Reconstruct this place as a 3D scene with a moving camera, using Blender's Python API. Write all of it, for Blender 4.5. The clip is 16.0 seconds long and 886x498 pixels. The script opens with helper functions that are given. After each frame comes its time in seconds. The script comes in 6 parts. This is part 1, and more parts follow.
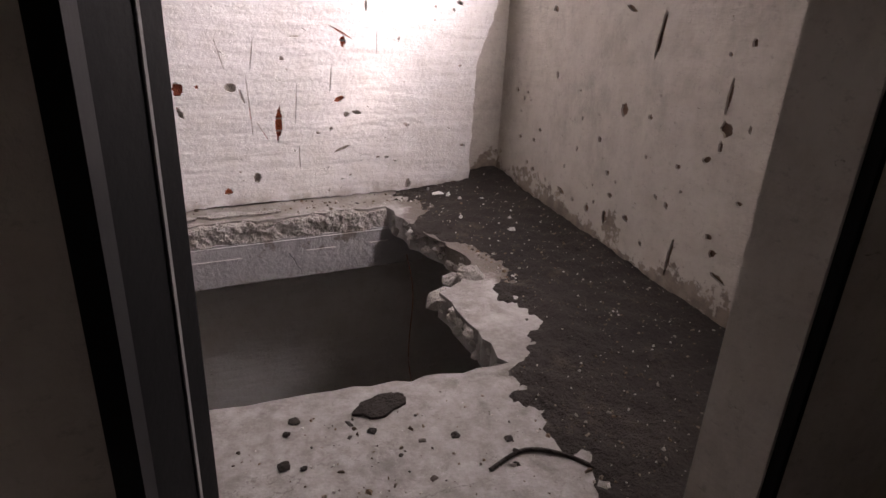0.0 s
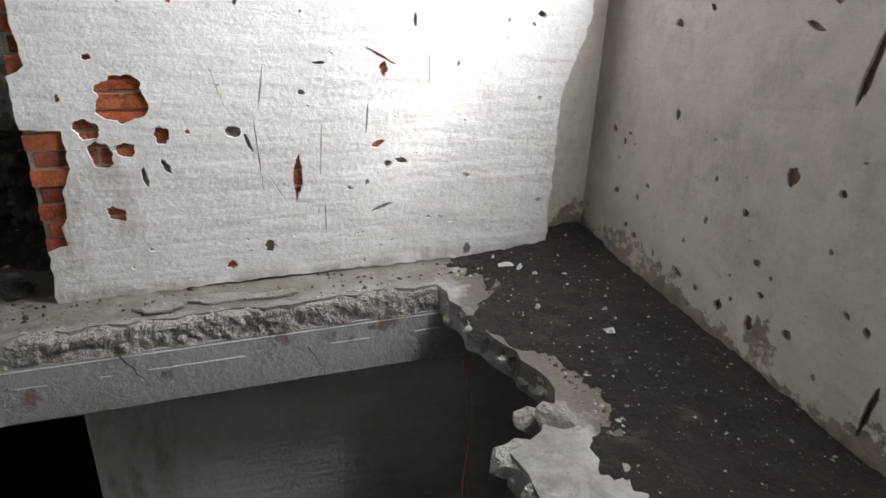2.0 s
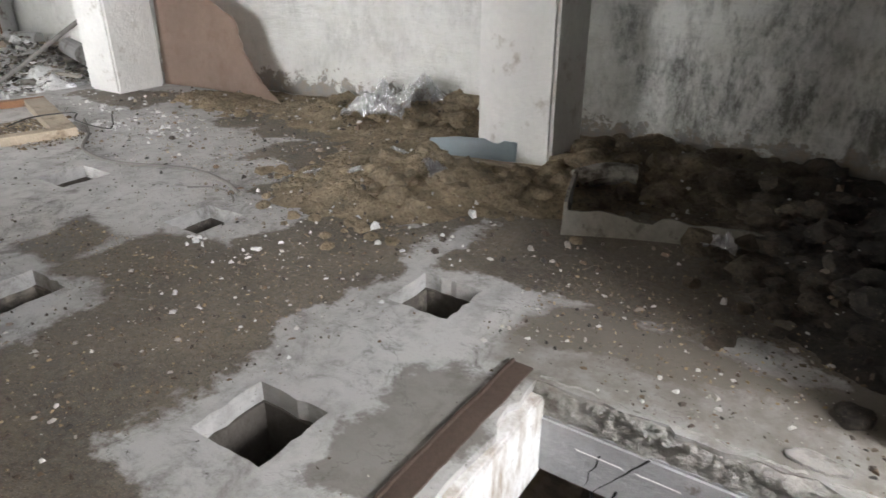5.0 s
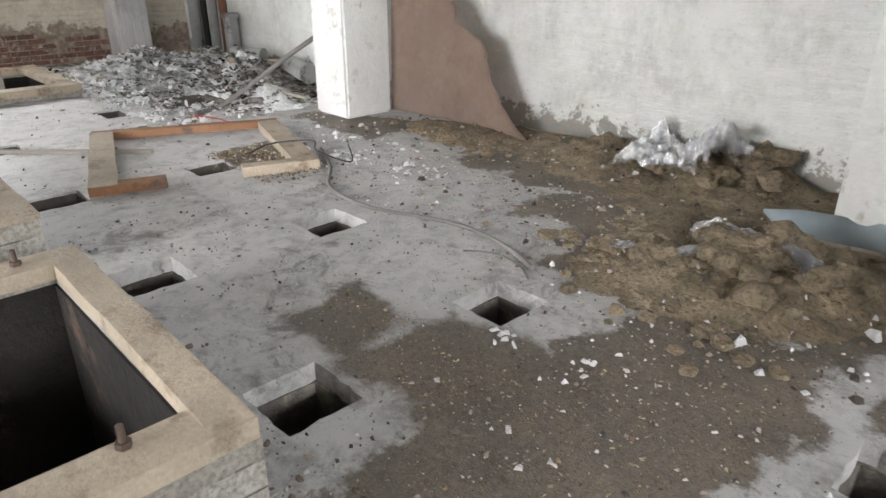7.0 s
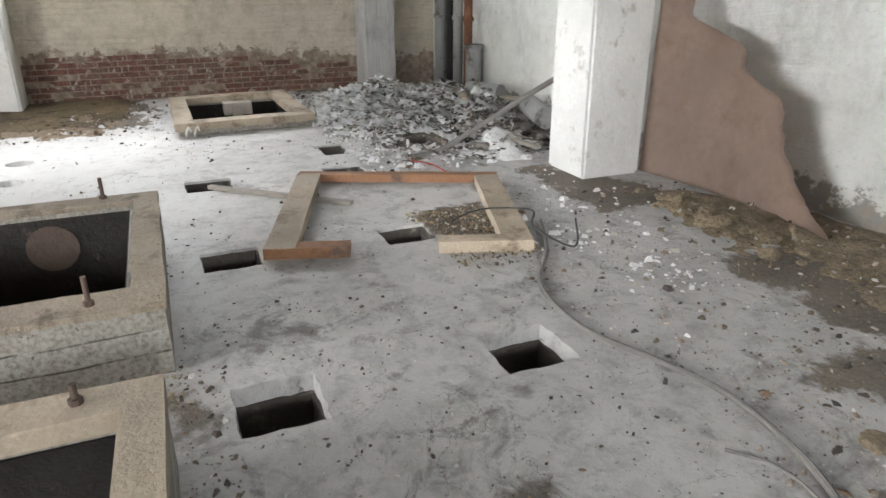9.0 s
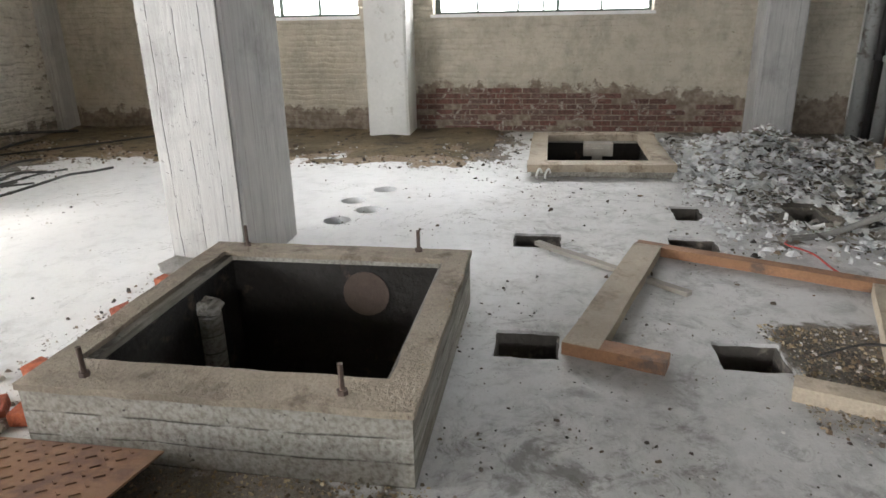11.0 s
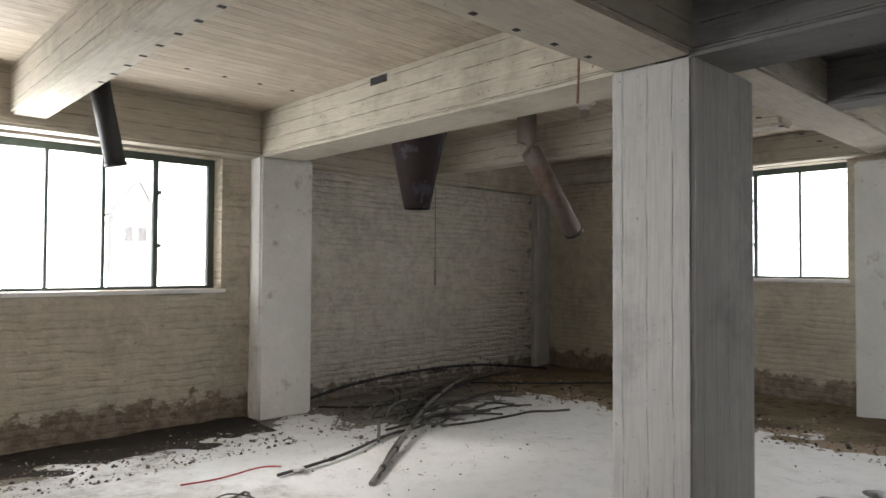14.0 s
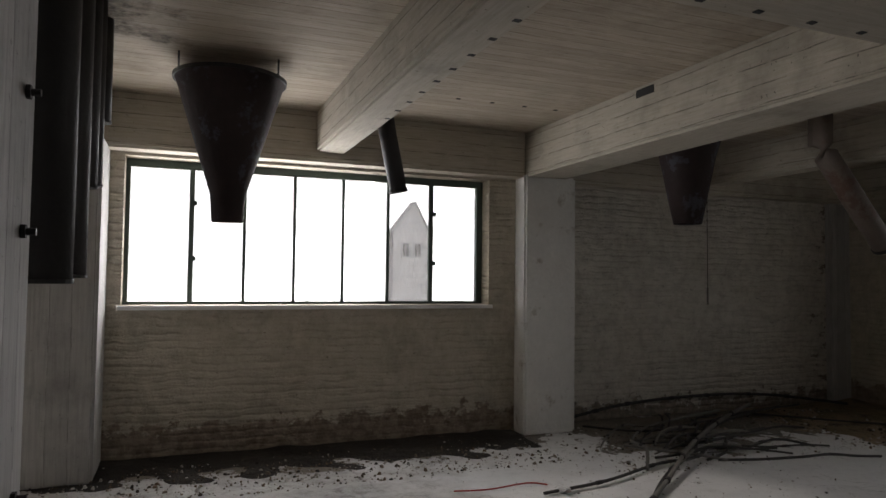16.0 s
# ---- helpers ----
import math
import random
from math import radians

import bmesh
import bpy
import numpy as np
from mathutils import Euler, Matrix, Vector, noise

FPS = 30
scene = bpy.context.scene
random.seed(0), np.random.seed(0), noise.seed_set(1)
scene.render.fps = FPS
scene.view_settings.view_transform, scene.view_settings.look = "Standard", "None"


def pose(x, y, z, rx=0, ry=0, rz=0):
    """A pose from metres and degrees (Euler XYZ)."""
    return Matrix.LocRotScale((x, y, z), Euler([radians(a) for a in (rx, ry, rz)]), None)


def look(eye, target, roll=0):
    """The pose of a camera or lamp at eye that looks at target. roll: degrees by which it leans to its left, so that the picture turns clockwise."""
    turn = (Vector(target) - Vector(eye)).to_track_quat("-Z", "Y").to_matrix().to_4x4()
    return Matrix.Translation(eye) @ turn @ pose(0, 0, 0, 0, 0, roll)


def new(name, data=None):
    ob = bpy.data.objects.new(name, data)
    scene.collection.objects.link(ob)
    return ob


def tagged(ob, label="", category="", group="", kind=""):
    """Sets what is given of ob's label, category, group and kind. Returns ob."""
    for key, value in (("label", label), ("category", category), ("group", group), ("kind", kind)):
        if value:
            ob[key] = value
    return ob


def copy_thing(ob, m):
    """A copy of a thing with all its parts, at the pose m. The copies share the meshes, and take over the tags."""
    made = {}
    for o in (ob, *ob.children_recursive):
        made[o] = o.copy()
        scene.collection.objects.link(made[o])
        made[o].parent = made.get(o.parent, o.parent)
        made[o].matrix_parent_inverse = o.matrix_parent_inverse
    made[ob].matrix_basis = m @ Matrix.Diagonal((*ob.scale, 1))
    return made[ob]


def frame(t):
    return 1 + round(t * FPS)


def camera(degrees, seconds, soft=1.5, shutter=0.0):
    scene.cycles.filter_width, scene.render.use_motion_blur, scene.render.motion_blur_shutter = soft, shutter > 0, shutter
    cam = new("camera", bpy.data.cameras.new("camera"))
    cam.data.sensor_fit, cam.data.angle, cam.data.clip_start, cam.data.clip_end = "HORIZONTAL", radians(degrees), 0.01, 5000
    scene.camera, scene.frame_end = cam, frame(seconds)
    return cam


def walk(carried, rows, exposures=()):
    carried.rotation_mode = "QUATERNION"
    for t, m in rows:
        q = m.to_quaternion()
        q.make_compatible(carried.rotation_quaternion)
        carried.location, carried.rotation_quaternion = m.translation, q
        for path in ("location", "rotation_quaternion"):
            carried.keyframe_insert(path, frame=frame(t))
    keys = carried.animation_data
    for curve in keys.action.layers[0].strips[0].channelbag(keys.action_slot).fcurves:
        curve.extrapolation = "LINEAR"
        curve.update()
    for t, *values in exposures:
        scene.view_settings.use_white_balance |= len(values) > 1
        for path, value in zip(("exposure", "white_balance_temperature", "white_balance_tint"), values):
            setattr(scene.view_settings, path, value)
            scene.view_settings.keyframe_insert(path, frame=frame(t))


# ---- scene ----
cam = camera(67.1, 16.0, shutter=0.15)
EXPOSURES = [(0, -0.88, 7300, 34), (1.0, -0.58, 6800, 20), (1.6, -0.62, 6650, 15), (2.5, -0.85, 6520, 13), (3.3, -0.95, 6500, 13), (4.1, -0.7, 6560, 13), (4.6, 0.15, 6560, 13), (5, 0.62, 6560, 13), (7.3, 0.75, 6520, 12), (8, 0.7, 6520, 11), (11, 0.35, 6520, 11), (12.5, -0.25, 6550, 11), (13.5, -0.5, 6600, 11), (14.5, -1.1, 6650, 13), (15.2, -1.65, 6700, 14), (16, -2.45, 6700, 15)]
PATH = [
    (0, (-0.033, -0.168, 1.52), (0.74, 1.49, 0.711), 2.9),
    (0.5, (0.011, 0.034, 1.554), (0.797, 1.678, 0.73), 2.8),
    (1, (0.195, 0.3, 1.608), (0.973, 1.944, 0.776), 2.5),
    (1.5, (0.383, 0.598, 1.608), (1.112, 2.269, 0.787), 2.3),
    (2, (0.378, 0.924, 1.5), (0.992, 2.643, 0.683), 2.0),
    (2.5, (0.295, 1.117, 1.515), (0.646, 2.896, 0.672), 1.6),
    (3, (0.302, 1.37, 1.629), (0.261, 3.154, 0.726), 0.8),
    (3.5, (0.225, 1.48, 1.626), (-0.108, 3.242, 0.742), 0.1),
    (4, (-0.028, 1.581, 1.586), (-0.618, 3.29, 0.729), -0.3),
    (4.5, (-0.309, 1.62, 1.589), (-1.127, 3.236, 0.74), -0.4),
    (5, (-0.704, 1.693, 1.587), (-1.714, 3.194, 0.733), -0.2),
    (5.2, (-0.83, 1.711, 1.6), (-1.927, 3.151, 0.749), -0.8),
    (7.3, (-2.39, 1.92, 1.552), (-3.753, 3.145, 0.752), -0.1),
    (7.5, (-2.532, 1.992, 1.554), (-3.932, 3.18, 0.761), -0.3),
    (8, (-2.801, 2.174, 1.545), (-4.311, 3.232, 0.769), -0.2),
    (8.2, (-2.861, 2.261, 1.537), (-4.412, 3.265, 0.772), -0.2),
    (10.3, (-3.806, 3.054, 1.575), (-5.678, 3.071, 0.87), -1.1),
    (10.5, (-3.858, 3.05, 1.57), (-5.733, 2.949, 0.879), -1.3),
    (11, (-3.93, 3.006, 1.665), (-5.79, 2.695, 0.997), -1.2),
    (11.5, (-4.032, 3.047, 1.75), (-5.893, 2.587, 1.181), -1.5),
    (12, (-4.11, 3.03, 1.785), (-5.985, 2.464, 1.381), -1.1),
    (12.5, (-4.11, 3.0, 1.79), (-5.924, 2.188, 1.562), -1.1),
    (13, (-4.115, 2.96, 1.79), (-5.807, 1.896, 1.705), -1.1),
    (13.5, (-4.12, 2.91, 1.79), (-5.673, 1.649, 1.797), -0.4),
    (14, (-4.12, 2.87, 1.79), (-5.491, 1.415, 1.84), 0.3),
    (14.5, (-4.115, 2.845, 1.795), (-5.278, 1.219, 1.864), 0.6),
    (15, (-4.11, 2.83, 1.81), (-5.079, 1.082, 1.885), 0.6),
    (15.5, (-4.105, 2.82, 1.825), (-4.933, 1.001, 1.901), 0.5),
    (16, (-4.1, 2.815, 1.835), (-4.826, 0.953, 1.919), 0.7),
]
walk(cam, [(t, look(eye, target, roll)) for t, eye, target, roll in PATH], EXPOSURES)

# world and lamps
world = bpy.data.worlds.new("overcast_sky")
scene.world = world
world.use_nodes = True
wn = world.node_tree.nodes
sky = wn.new("ShaderNodeTexSky")
sky.sky_type, sky.sun_disc = "NISHITA", False
sky.sun_elevation, sky.sun_rotation, sky.dust_density = radians(38), radians(150), 3.0
world.node_tree.links.new(sky.outputs[0], wn["Background"].inputs[0])
wn["Background"].inputs[1].default_value = 0.15


def area(name, at, target, w, h, power, colour=(0.95, 0.98, 1.0)):
    data = bpy.data.lights.new(name, "AREA")
    data.shape, data.size, data.size_y, data.energy, data.color = "RECTANGLE", w, h, power, colour
    ob = new(name, data)
    ob.matrix_world = look(at, target)
    return ob


sun_data = bpy.data.lights.new("sun", "SUN")
sun_data.energy, sun_data.angle, sun_data.color = 3.0, radians(7), (1, 0.95, 0.88)
new("sun", sun_data).matrix_world = look((-3.5, -8, 5.5), (-7.5, -1.4, 0))
area("sky_in_long_window", (-4.9, -4.62, 2.25), (-5.1, 0, 2.0), 2.5, 1.4, 400)
area("sky_in_far_window", (-13.95, 2.78, 2.4), (0, 2.78, 2.2), 2.9, 1.45, 65)
area("sky_in_corner_window", (-13.95, -0.7, 2.4), (0, -0.7, 2.2), 1.7, 1.45, 45)
area("sky_in_side_window", (-0.4, -4.62, 2.25), (-3, 2, 1.0), 3.4, 1.4, 230)
area("sky_in_east_window", (2.42, 2.75, 2.48), (0.4, 3.5, 1.6), 1.35, 1.05, 235)

# materials
M = {}


def mat(name, colour, rough=0.85, bump=0.3, scale=30, vary=0.18, second=None, spots=None, metal=0.0):
    """Paint or stone: broad tone, fine grain, optional second colour in worn spots."""
    m = bpy.data.materials.new(name)
    m.use_nodes = True
    nt = m.node_tree
    b = nt.nodes["Principled BSDF"]
    b.inputs["Roughness"].default_value, b.inputs["Metallic"].default_value = rough, metal
    pos = nt.nodes.new("ShaderNodeNewGeometry").outputs["Position"]
    L = nt.links.new

    def noise_at(s, detail=6, rough_=0.6):
        n = nt.nodes.new("ShaderNodeTexNoise")
        n.inputs["Scale"].default_value, n.inputs["Detail"].default_value, n.inputs["Roughness"].default_value = s, detail, rough_
        L(pos, n.inputs["Vector"])
        return n.outputs["Fac"]

    def ramp(fac, a, z, ca=0.0, cz=1.0):
        r = nt.nodes.new("ShaderNodeMapRange")
        r.inputs[1].default_value, r.inputs[2].default_value, r.inputs[3].default_value, r.inputs[4].default_value = a, z, ca, cz
        L(fac, r.inputs[0])
        return r.outputs[0]

    def mix(fac, a, c, kind="MIX"):
        x = nt.nodes.new("ShaderNodeMix")
        x.data_type, x.blend_type = "RGBA", kind
        for sock, val in ((0, fac), (6, a), (7, c)):
            if hasattr(val, "default_value"):
                L(val, x.inputs[sock])
            else:
                x.inputs[sock].default_value = val if sock == 0 else (*val, 1)
        return x.outputs[2]

    broad, fine = noise_at(1.3), noise_at(scale)
    c = mix(ramp(broad, 0.3, 0.7), tuple(v * (1 - vary) for v in colour), tuple(min(1, v * (1 + vary)) for v in colour))
    c = mix(ramp(fine, 0.25, 0.75, 0.0, 0.5), c, tuple(v * (1 - vary * 1.6) for v in colour))
    if second:
        lo, hi = spots or (0.58, 0.64)
        c = mix(ramp(noise_at(4.0, 10, 0.7), lo, hi), c, second)
    L(c, b.inputs["Base Color"])
    h = nt.nodes.new("ShaderNodeMath")
    h.operation = "ADD"
    L(fine, h.inputs[0])
    L(ramp(noise_at(9, 8, 0.65), 0.2, 0.8, 0, 1.5), h.inputs[1])
    bn = nt.nodes.new("ShaderNodeBump")
    bn.inputs["Strength"].default_value, bn.inputs["Distance"].default_value = bump, 0.012
    L(h.outputs[0], bn.inputs["Height"])
    L(bn.outputs[0], b.inputs["Normal"])
    M[name] = m
    return m


def nodes_of(name, rough=0.85, metal=0.0):
    m = bpy.data.materials.new(name)
    m.use_nodes = True
    M[name] = m
    b = m.node_tree.nodes["Principled BSDF"]
    b.inputs["Roughness"].default_value, b.inputs["Metallic"].default_value = rough, metal
    return m.node_tree, b


class Net:
    """Short words for wiring a material by world position."""

    def __init__(self, nt, b):
        self.nt, self.b = nt, b
        self.pos = nt.nodes.new("ShaderNodeNewGeometry").outputs["Position"]
        sep = nt.nodes.new("ShaderNodeSeparateXYZ")
        nt.links.new(self.pos, sep.inputs[0])
        self.x, self.y, self.z = sep.outputs

    def feed(self, sock, val):
        if hasattr(val, "default_value"):
            self.nt.links.new(val, sock)
        elif isinstance(val, tuple):
            sock.default_value = (*val, 1) if len(val) == 3 and len(sock.default_value) == 4 else val
        else:
            sock.default_value = val

    def math(self, op, a, b=0.0, c=0.0):
        n = self.nt.nodes.new("ShaderNodeMath")
        n.operation = op
        for k, v in enumerate((a, b, c)):
            self.feed(n.inputs[k], v)
        return n.outputs[0]

    def noise(self, scale, detail=6, rough=0.6, stretch=None, warp=0.0):
        n = self.nt.nodes.new("ShaderNodeTexNoise")
        n.inputs["Scale"].default_value, n.inputs["Detail"].default_value, n.inputs["Roughness"].default_value = scale, detail, rough
        n.inputs["Distortion"].default_value = warp
        src = self.pos
        if stretch:
            mp = self.nt.nodes.new("ShaderNodeMapping")
            mp.inputs["Scale"].default_value = stretch
            self.nt.links.new(src, mp.inputs["Vector"])
            src = mp.outputs[0]
        self.nt.links.new(src, n.inputs["Vector"])
        return n.outputs["Fac"]

    def ramp(self, v, a, z, lo=0.0, hi=1.0):
        n = self.nt.nodes.new("ShaderNodeMapRange")
        for k, val in enumerate((v, a, z, lo, hi)):
            self.feed(n.inputs[k], val)
        return n.outputs[0]

    def mix(self, f, a, b, kind="MIX"):
        n = self.nt.nodes.new("ShaderNodeMix")
        n.data_type, n.blend_type = "RGBA", kind
        for k, val in ((0, f), (6, a), (7, b)):
            self.feed(n.inputs[k], val)
        return n.outputs[2]

    def area(self, x0, x1, y0, y1, wobble, soft=0.15):
        """1 inside a wobbly rectangle of the plan, 0 outside."""
        d = self.math("MINIMUM", self.math("MINIMUM", self.math("SUBTRACT", self.x, x0), self.math("SUBTRACT", x1, self.x)),
                      self.math("MINIMUM", self.math("SUBTRACT", self.y, y0), self.math("SUBTRACT", y1, self.y)))
        return self.ramp(self.math("ADD", d, wobble), 0.0, soft)

    def relief(self, height, strength, distance=0.01):
        n = self.nt.nodes.new("ShaderNodeBump")
        n.inputs["Strength"].default_value, n.inputs["Distance"].default_value = strength, distance
        self.nt.links.new(height, n.inputs["Height"])
        self.nt.links.new(n.outputs[0], self.b.inputs["Normal"])

    def colour(self, c):
        self.nt.links.new(c, self.b.inputs["Base Color"])


def floor_material():
    n = Net(*nodes_of("floor_concrete", 0.7))
    big, mid, fine, grit = n.noise(0.9, 5), n.noise(5, 8, 0.7), n.noise(45, 4), n.noise(130, 2)
    c = n.mix(n.ramp(big, 0.3, 0.7), (0.37, 0.36, 0.348), (0.53, 0.522, 0.51))
    c = n.mix(n.ramp(mid, 0.48, 0.75, 0, 0.7), c, (0.15, 0.14, 0.125))
    c = n.mix(n.ramp(n.noise(8, 9, 0.8, warp=0.3), 0.52, 0.62, 0, 0.45), c, (0.5, 0.49, 0.47))
    c = n.mix(n.ramp(n.noise(2.4, 9, 0.75, warp=0.5), 0.56, 0.66, 0, 0.6), c, (0.13, 0.12, 0.105))
    # the hall floor by the window is toned nearly white
    pale = n.ramp(n.math("ADD", n.math("SUBTRACT", -6.2, n.x), n.ramp(big, 0.3, 0.7, -1.2, 1.2)), -0.6, 0.8)
    pale = n.math("MULTIPLY", pale, n.ramp(n.math("ADD", n.y, n.ramp(big, 0.3, 0.7, -0.35, 0.35)), 2.3, 3.0, 1.0, 0.18))
    c = n.mix(pale, c, n.mix(n.ramp(mid, 0.5, 0.75, 0, 0.6), (0.7, 0.7, 0.7), (0.46, 0.46, 0.46)))
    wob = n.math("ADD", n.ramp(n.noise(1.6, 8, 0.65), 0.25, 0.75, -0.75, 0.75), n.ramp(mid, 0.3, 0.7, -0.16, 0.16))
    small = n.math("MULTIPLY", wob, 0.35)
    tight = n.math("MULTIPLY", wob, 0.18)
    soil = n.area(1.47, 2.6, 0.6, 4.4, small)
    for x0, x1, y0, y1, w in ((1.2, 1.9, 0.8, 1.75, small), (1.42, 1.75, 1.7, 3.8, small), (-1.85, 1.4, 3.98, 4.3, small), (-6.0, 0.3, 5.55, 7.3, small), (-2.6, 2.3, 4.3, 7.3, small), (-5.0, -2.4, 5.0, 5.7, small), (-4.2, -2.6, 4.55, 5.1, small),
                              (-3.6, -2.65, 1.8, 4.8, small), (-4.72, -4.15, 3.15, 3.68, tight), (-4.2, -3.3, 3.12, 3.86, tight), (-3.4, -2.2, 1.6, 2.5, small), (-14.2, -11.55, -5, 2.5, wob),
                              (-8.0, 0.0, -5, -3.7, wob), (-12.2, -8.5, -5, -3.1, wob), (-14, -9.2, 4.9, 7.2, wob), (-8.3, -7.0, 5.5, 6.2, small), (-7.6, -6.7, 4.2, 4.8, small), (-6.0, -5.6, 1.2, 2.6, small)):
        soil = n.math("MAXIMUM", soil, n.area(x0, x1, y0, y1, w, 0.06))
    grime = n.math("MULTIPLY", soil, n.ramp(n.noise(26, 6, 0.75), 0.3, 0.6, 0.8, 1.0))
    # earth darkens eastwards: the white wall's shade put into its colour
    end_shade = n.ramp(n.math("ADD", n.x, n.ramp(mid, 0.3, 0.7, -0.9, 0.9)), -2.3, -0.4)
    earth = n.mix(n.ramp(n.noise(2.2), 0.35, 0.65), n.mix(end_shade, (0.085, 0.068, 0.05), (0.07, 0.056, 0.043)), n.mix(end_shade, (0.17, 0.138, 0.1), (0.14, 0.108, 0.08)))
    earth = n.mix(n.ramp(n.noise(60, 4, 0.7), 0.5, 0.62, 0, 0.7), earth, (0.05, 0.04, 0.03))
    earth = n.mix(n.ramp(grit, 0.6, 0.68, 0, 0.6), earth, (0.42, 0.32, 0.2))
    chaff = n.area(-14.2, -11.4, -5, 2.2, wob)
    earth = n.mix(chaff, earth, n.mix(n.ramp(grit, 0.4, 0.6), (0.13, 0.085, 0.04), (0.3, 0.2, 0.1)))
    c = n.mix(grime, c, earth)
    damp = n.math("MULTIPLY", n.ramp(n.noise(3.2, 9, 0.7, warp=0.6), 0.55, 0.63), n.area(-6.9, -3.9, 2.3, 3.9, wob, 0.6))
    c = n.mix(n.math("MULTIPLY", damp, 0.75), c, (0.12, 0.11, 0.1))
    c = n.mix(n.ramp(n.noise(17, 5, 0.8), 0.64, 0.68, 0, 0.85), c, (0.09, 0.08, 0.07))
    c = n.mix(n.ramp(n.noise(48, 4, 0.8), 0.66, 0.7, 0, 0.7), c, (0.08, 0.07, 0.06))
    # mottled darker tone on the floor round the broken opening
    c = n.mix(n.math("MULTIPLY", n.area(-0.8, 1.8, 0.4, 3.8, small, 0.4), n.ramp(n.noise(11, 9, 0.75), 0.4, 0.62, 0.45, 0.92)), c, (0.17, 0.155, 0.14))
    # trodden dirt: smears, flecks and pale scuffs
    dirt = n.math("MULTIPLY", n.ramp(n.noise(5.5, 12, 0.82, warp=0.9), 0.51, 0.64), n.ramp(n.noise(1.4, 4), 0.4, 0.6, 0.25, 0.9))
    dirt = n.math("MULTIPLY", dirt, n.ramp(pale, 0.0, 1.0, 1.0, 0.15))
    c = n.mix(dirt, c, (0.105, 0.095, 0.082))
    c = n.mix(n.math("MULTIPLY", n.ramp(n.noise(75, 5, 0.85), 0.58, 0.68, 0, 0.55), n.ramp(pale, 0.0, 1.0, 1.0, 0.25)), c, (0.1, 0.09, 0.08))
    c = n.mix(n.ramp(n.noise(21, 9, 0.85, warp=0.4), 0.6, 0.68, 0, 0.4), c, (0.56, 0.55, 0.53))
    ledge = n.math("MULTIPLY", n.area(-1.95, 1.6, 3.6, 4.4, tight, 0.15), n.ramp(n.noise(7, 9, 0.7), 0.3, 0.6, 0.45, 0.9))
    c = n.mix(ledge, c, (0.17, 0.15, 0.125))
    damp2 = n.area(-2.05, -1.66, 2.75, 3.7, small, 0.05)
    c = n.mix(n.math("MULTIPLY", damp2, 0.75), c, (0.15, 0.135, 0.115))
    crack = n.ramp(n.math("ABSOLUTE", n.math("SUBTRACT", n.noise(0.7, 7, 0.62, warp=0.4), 0.5)), 0.0, 0.0022, 1.0, 0.0)
    c = n.mix(n.math("MULTIPLY", crack, n.ramp(big, 0.45, 0.55, 0, 0.7)), c, (0.09, 0.08, 0.07))
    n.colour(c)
    n.relief(n.math("ADD", n.math("MULTIPLY", mid, 1.2), n.math("ADD", n.math("MULTIPLY", fine, 0.5), n.math("MULTIPLY", n.math("MULTIPLY", grit, soil), 1.5))), 0.5)


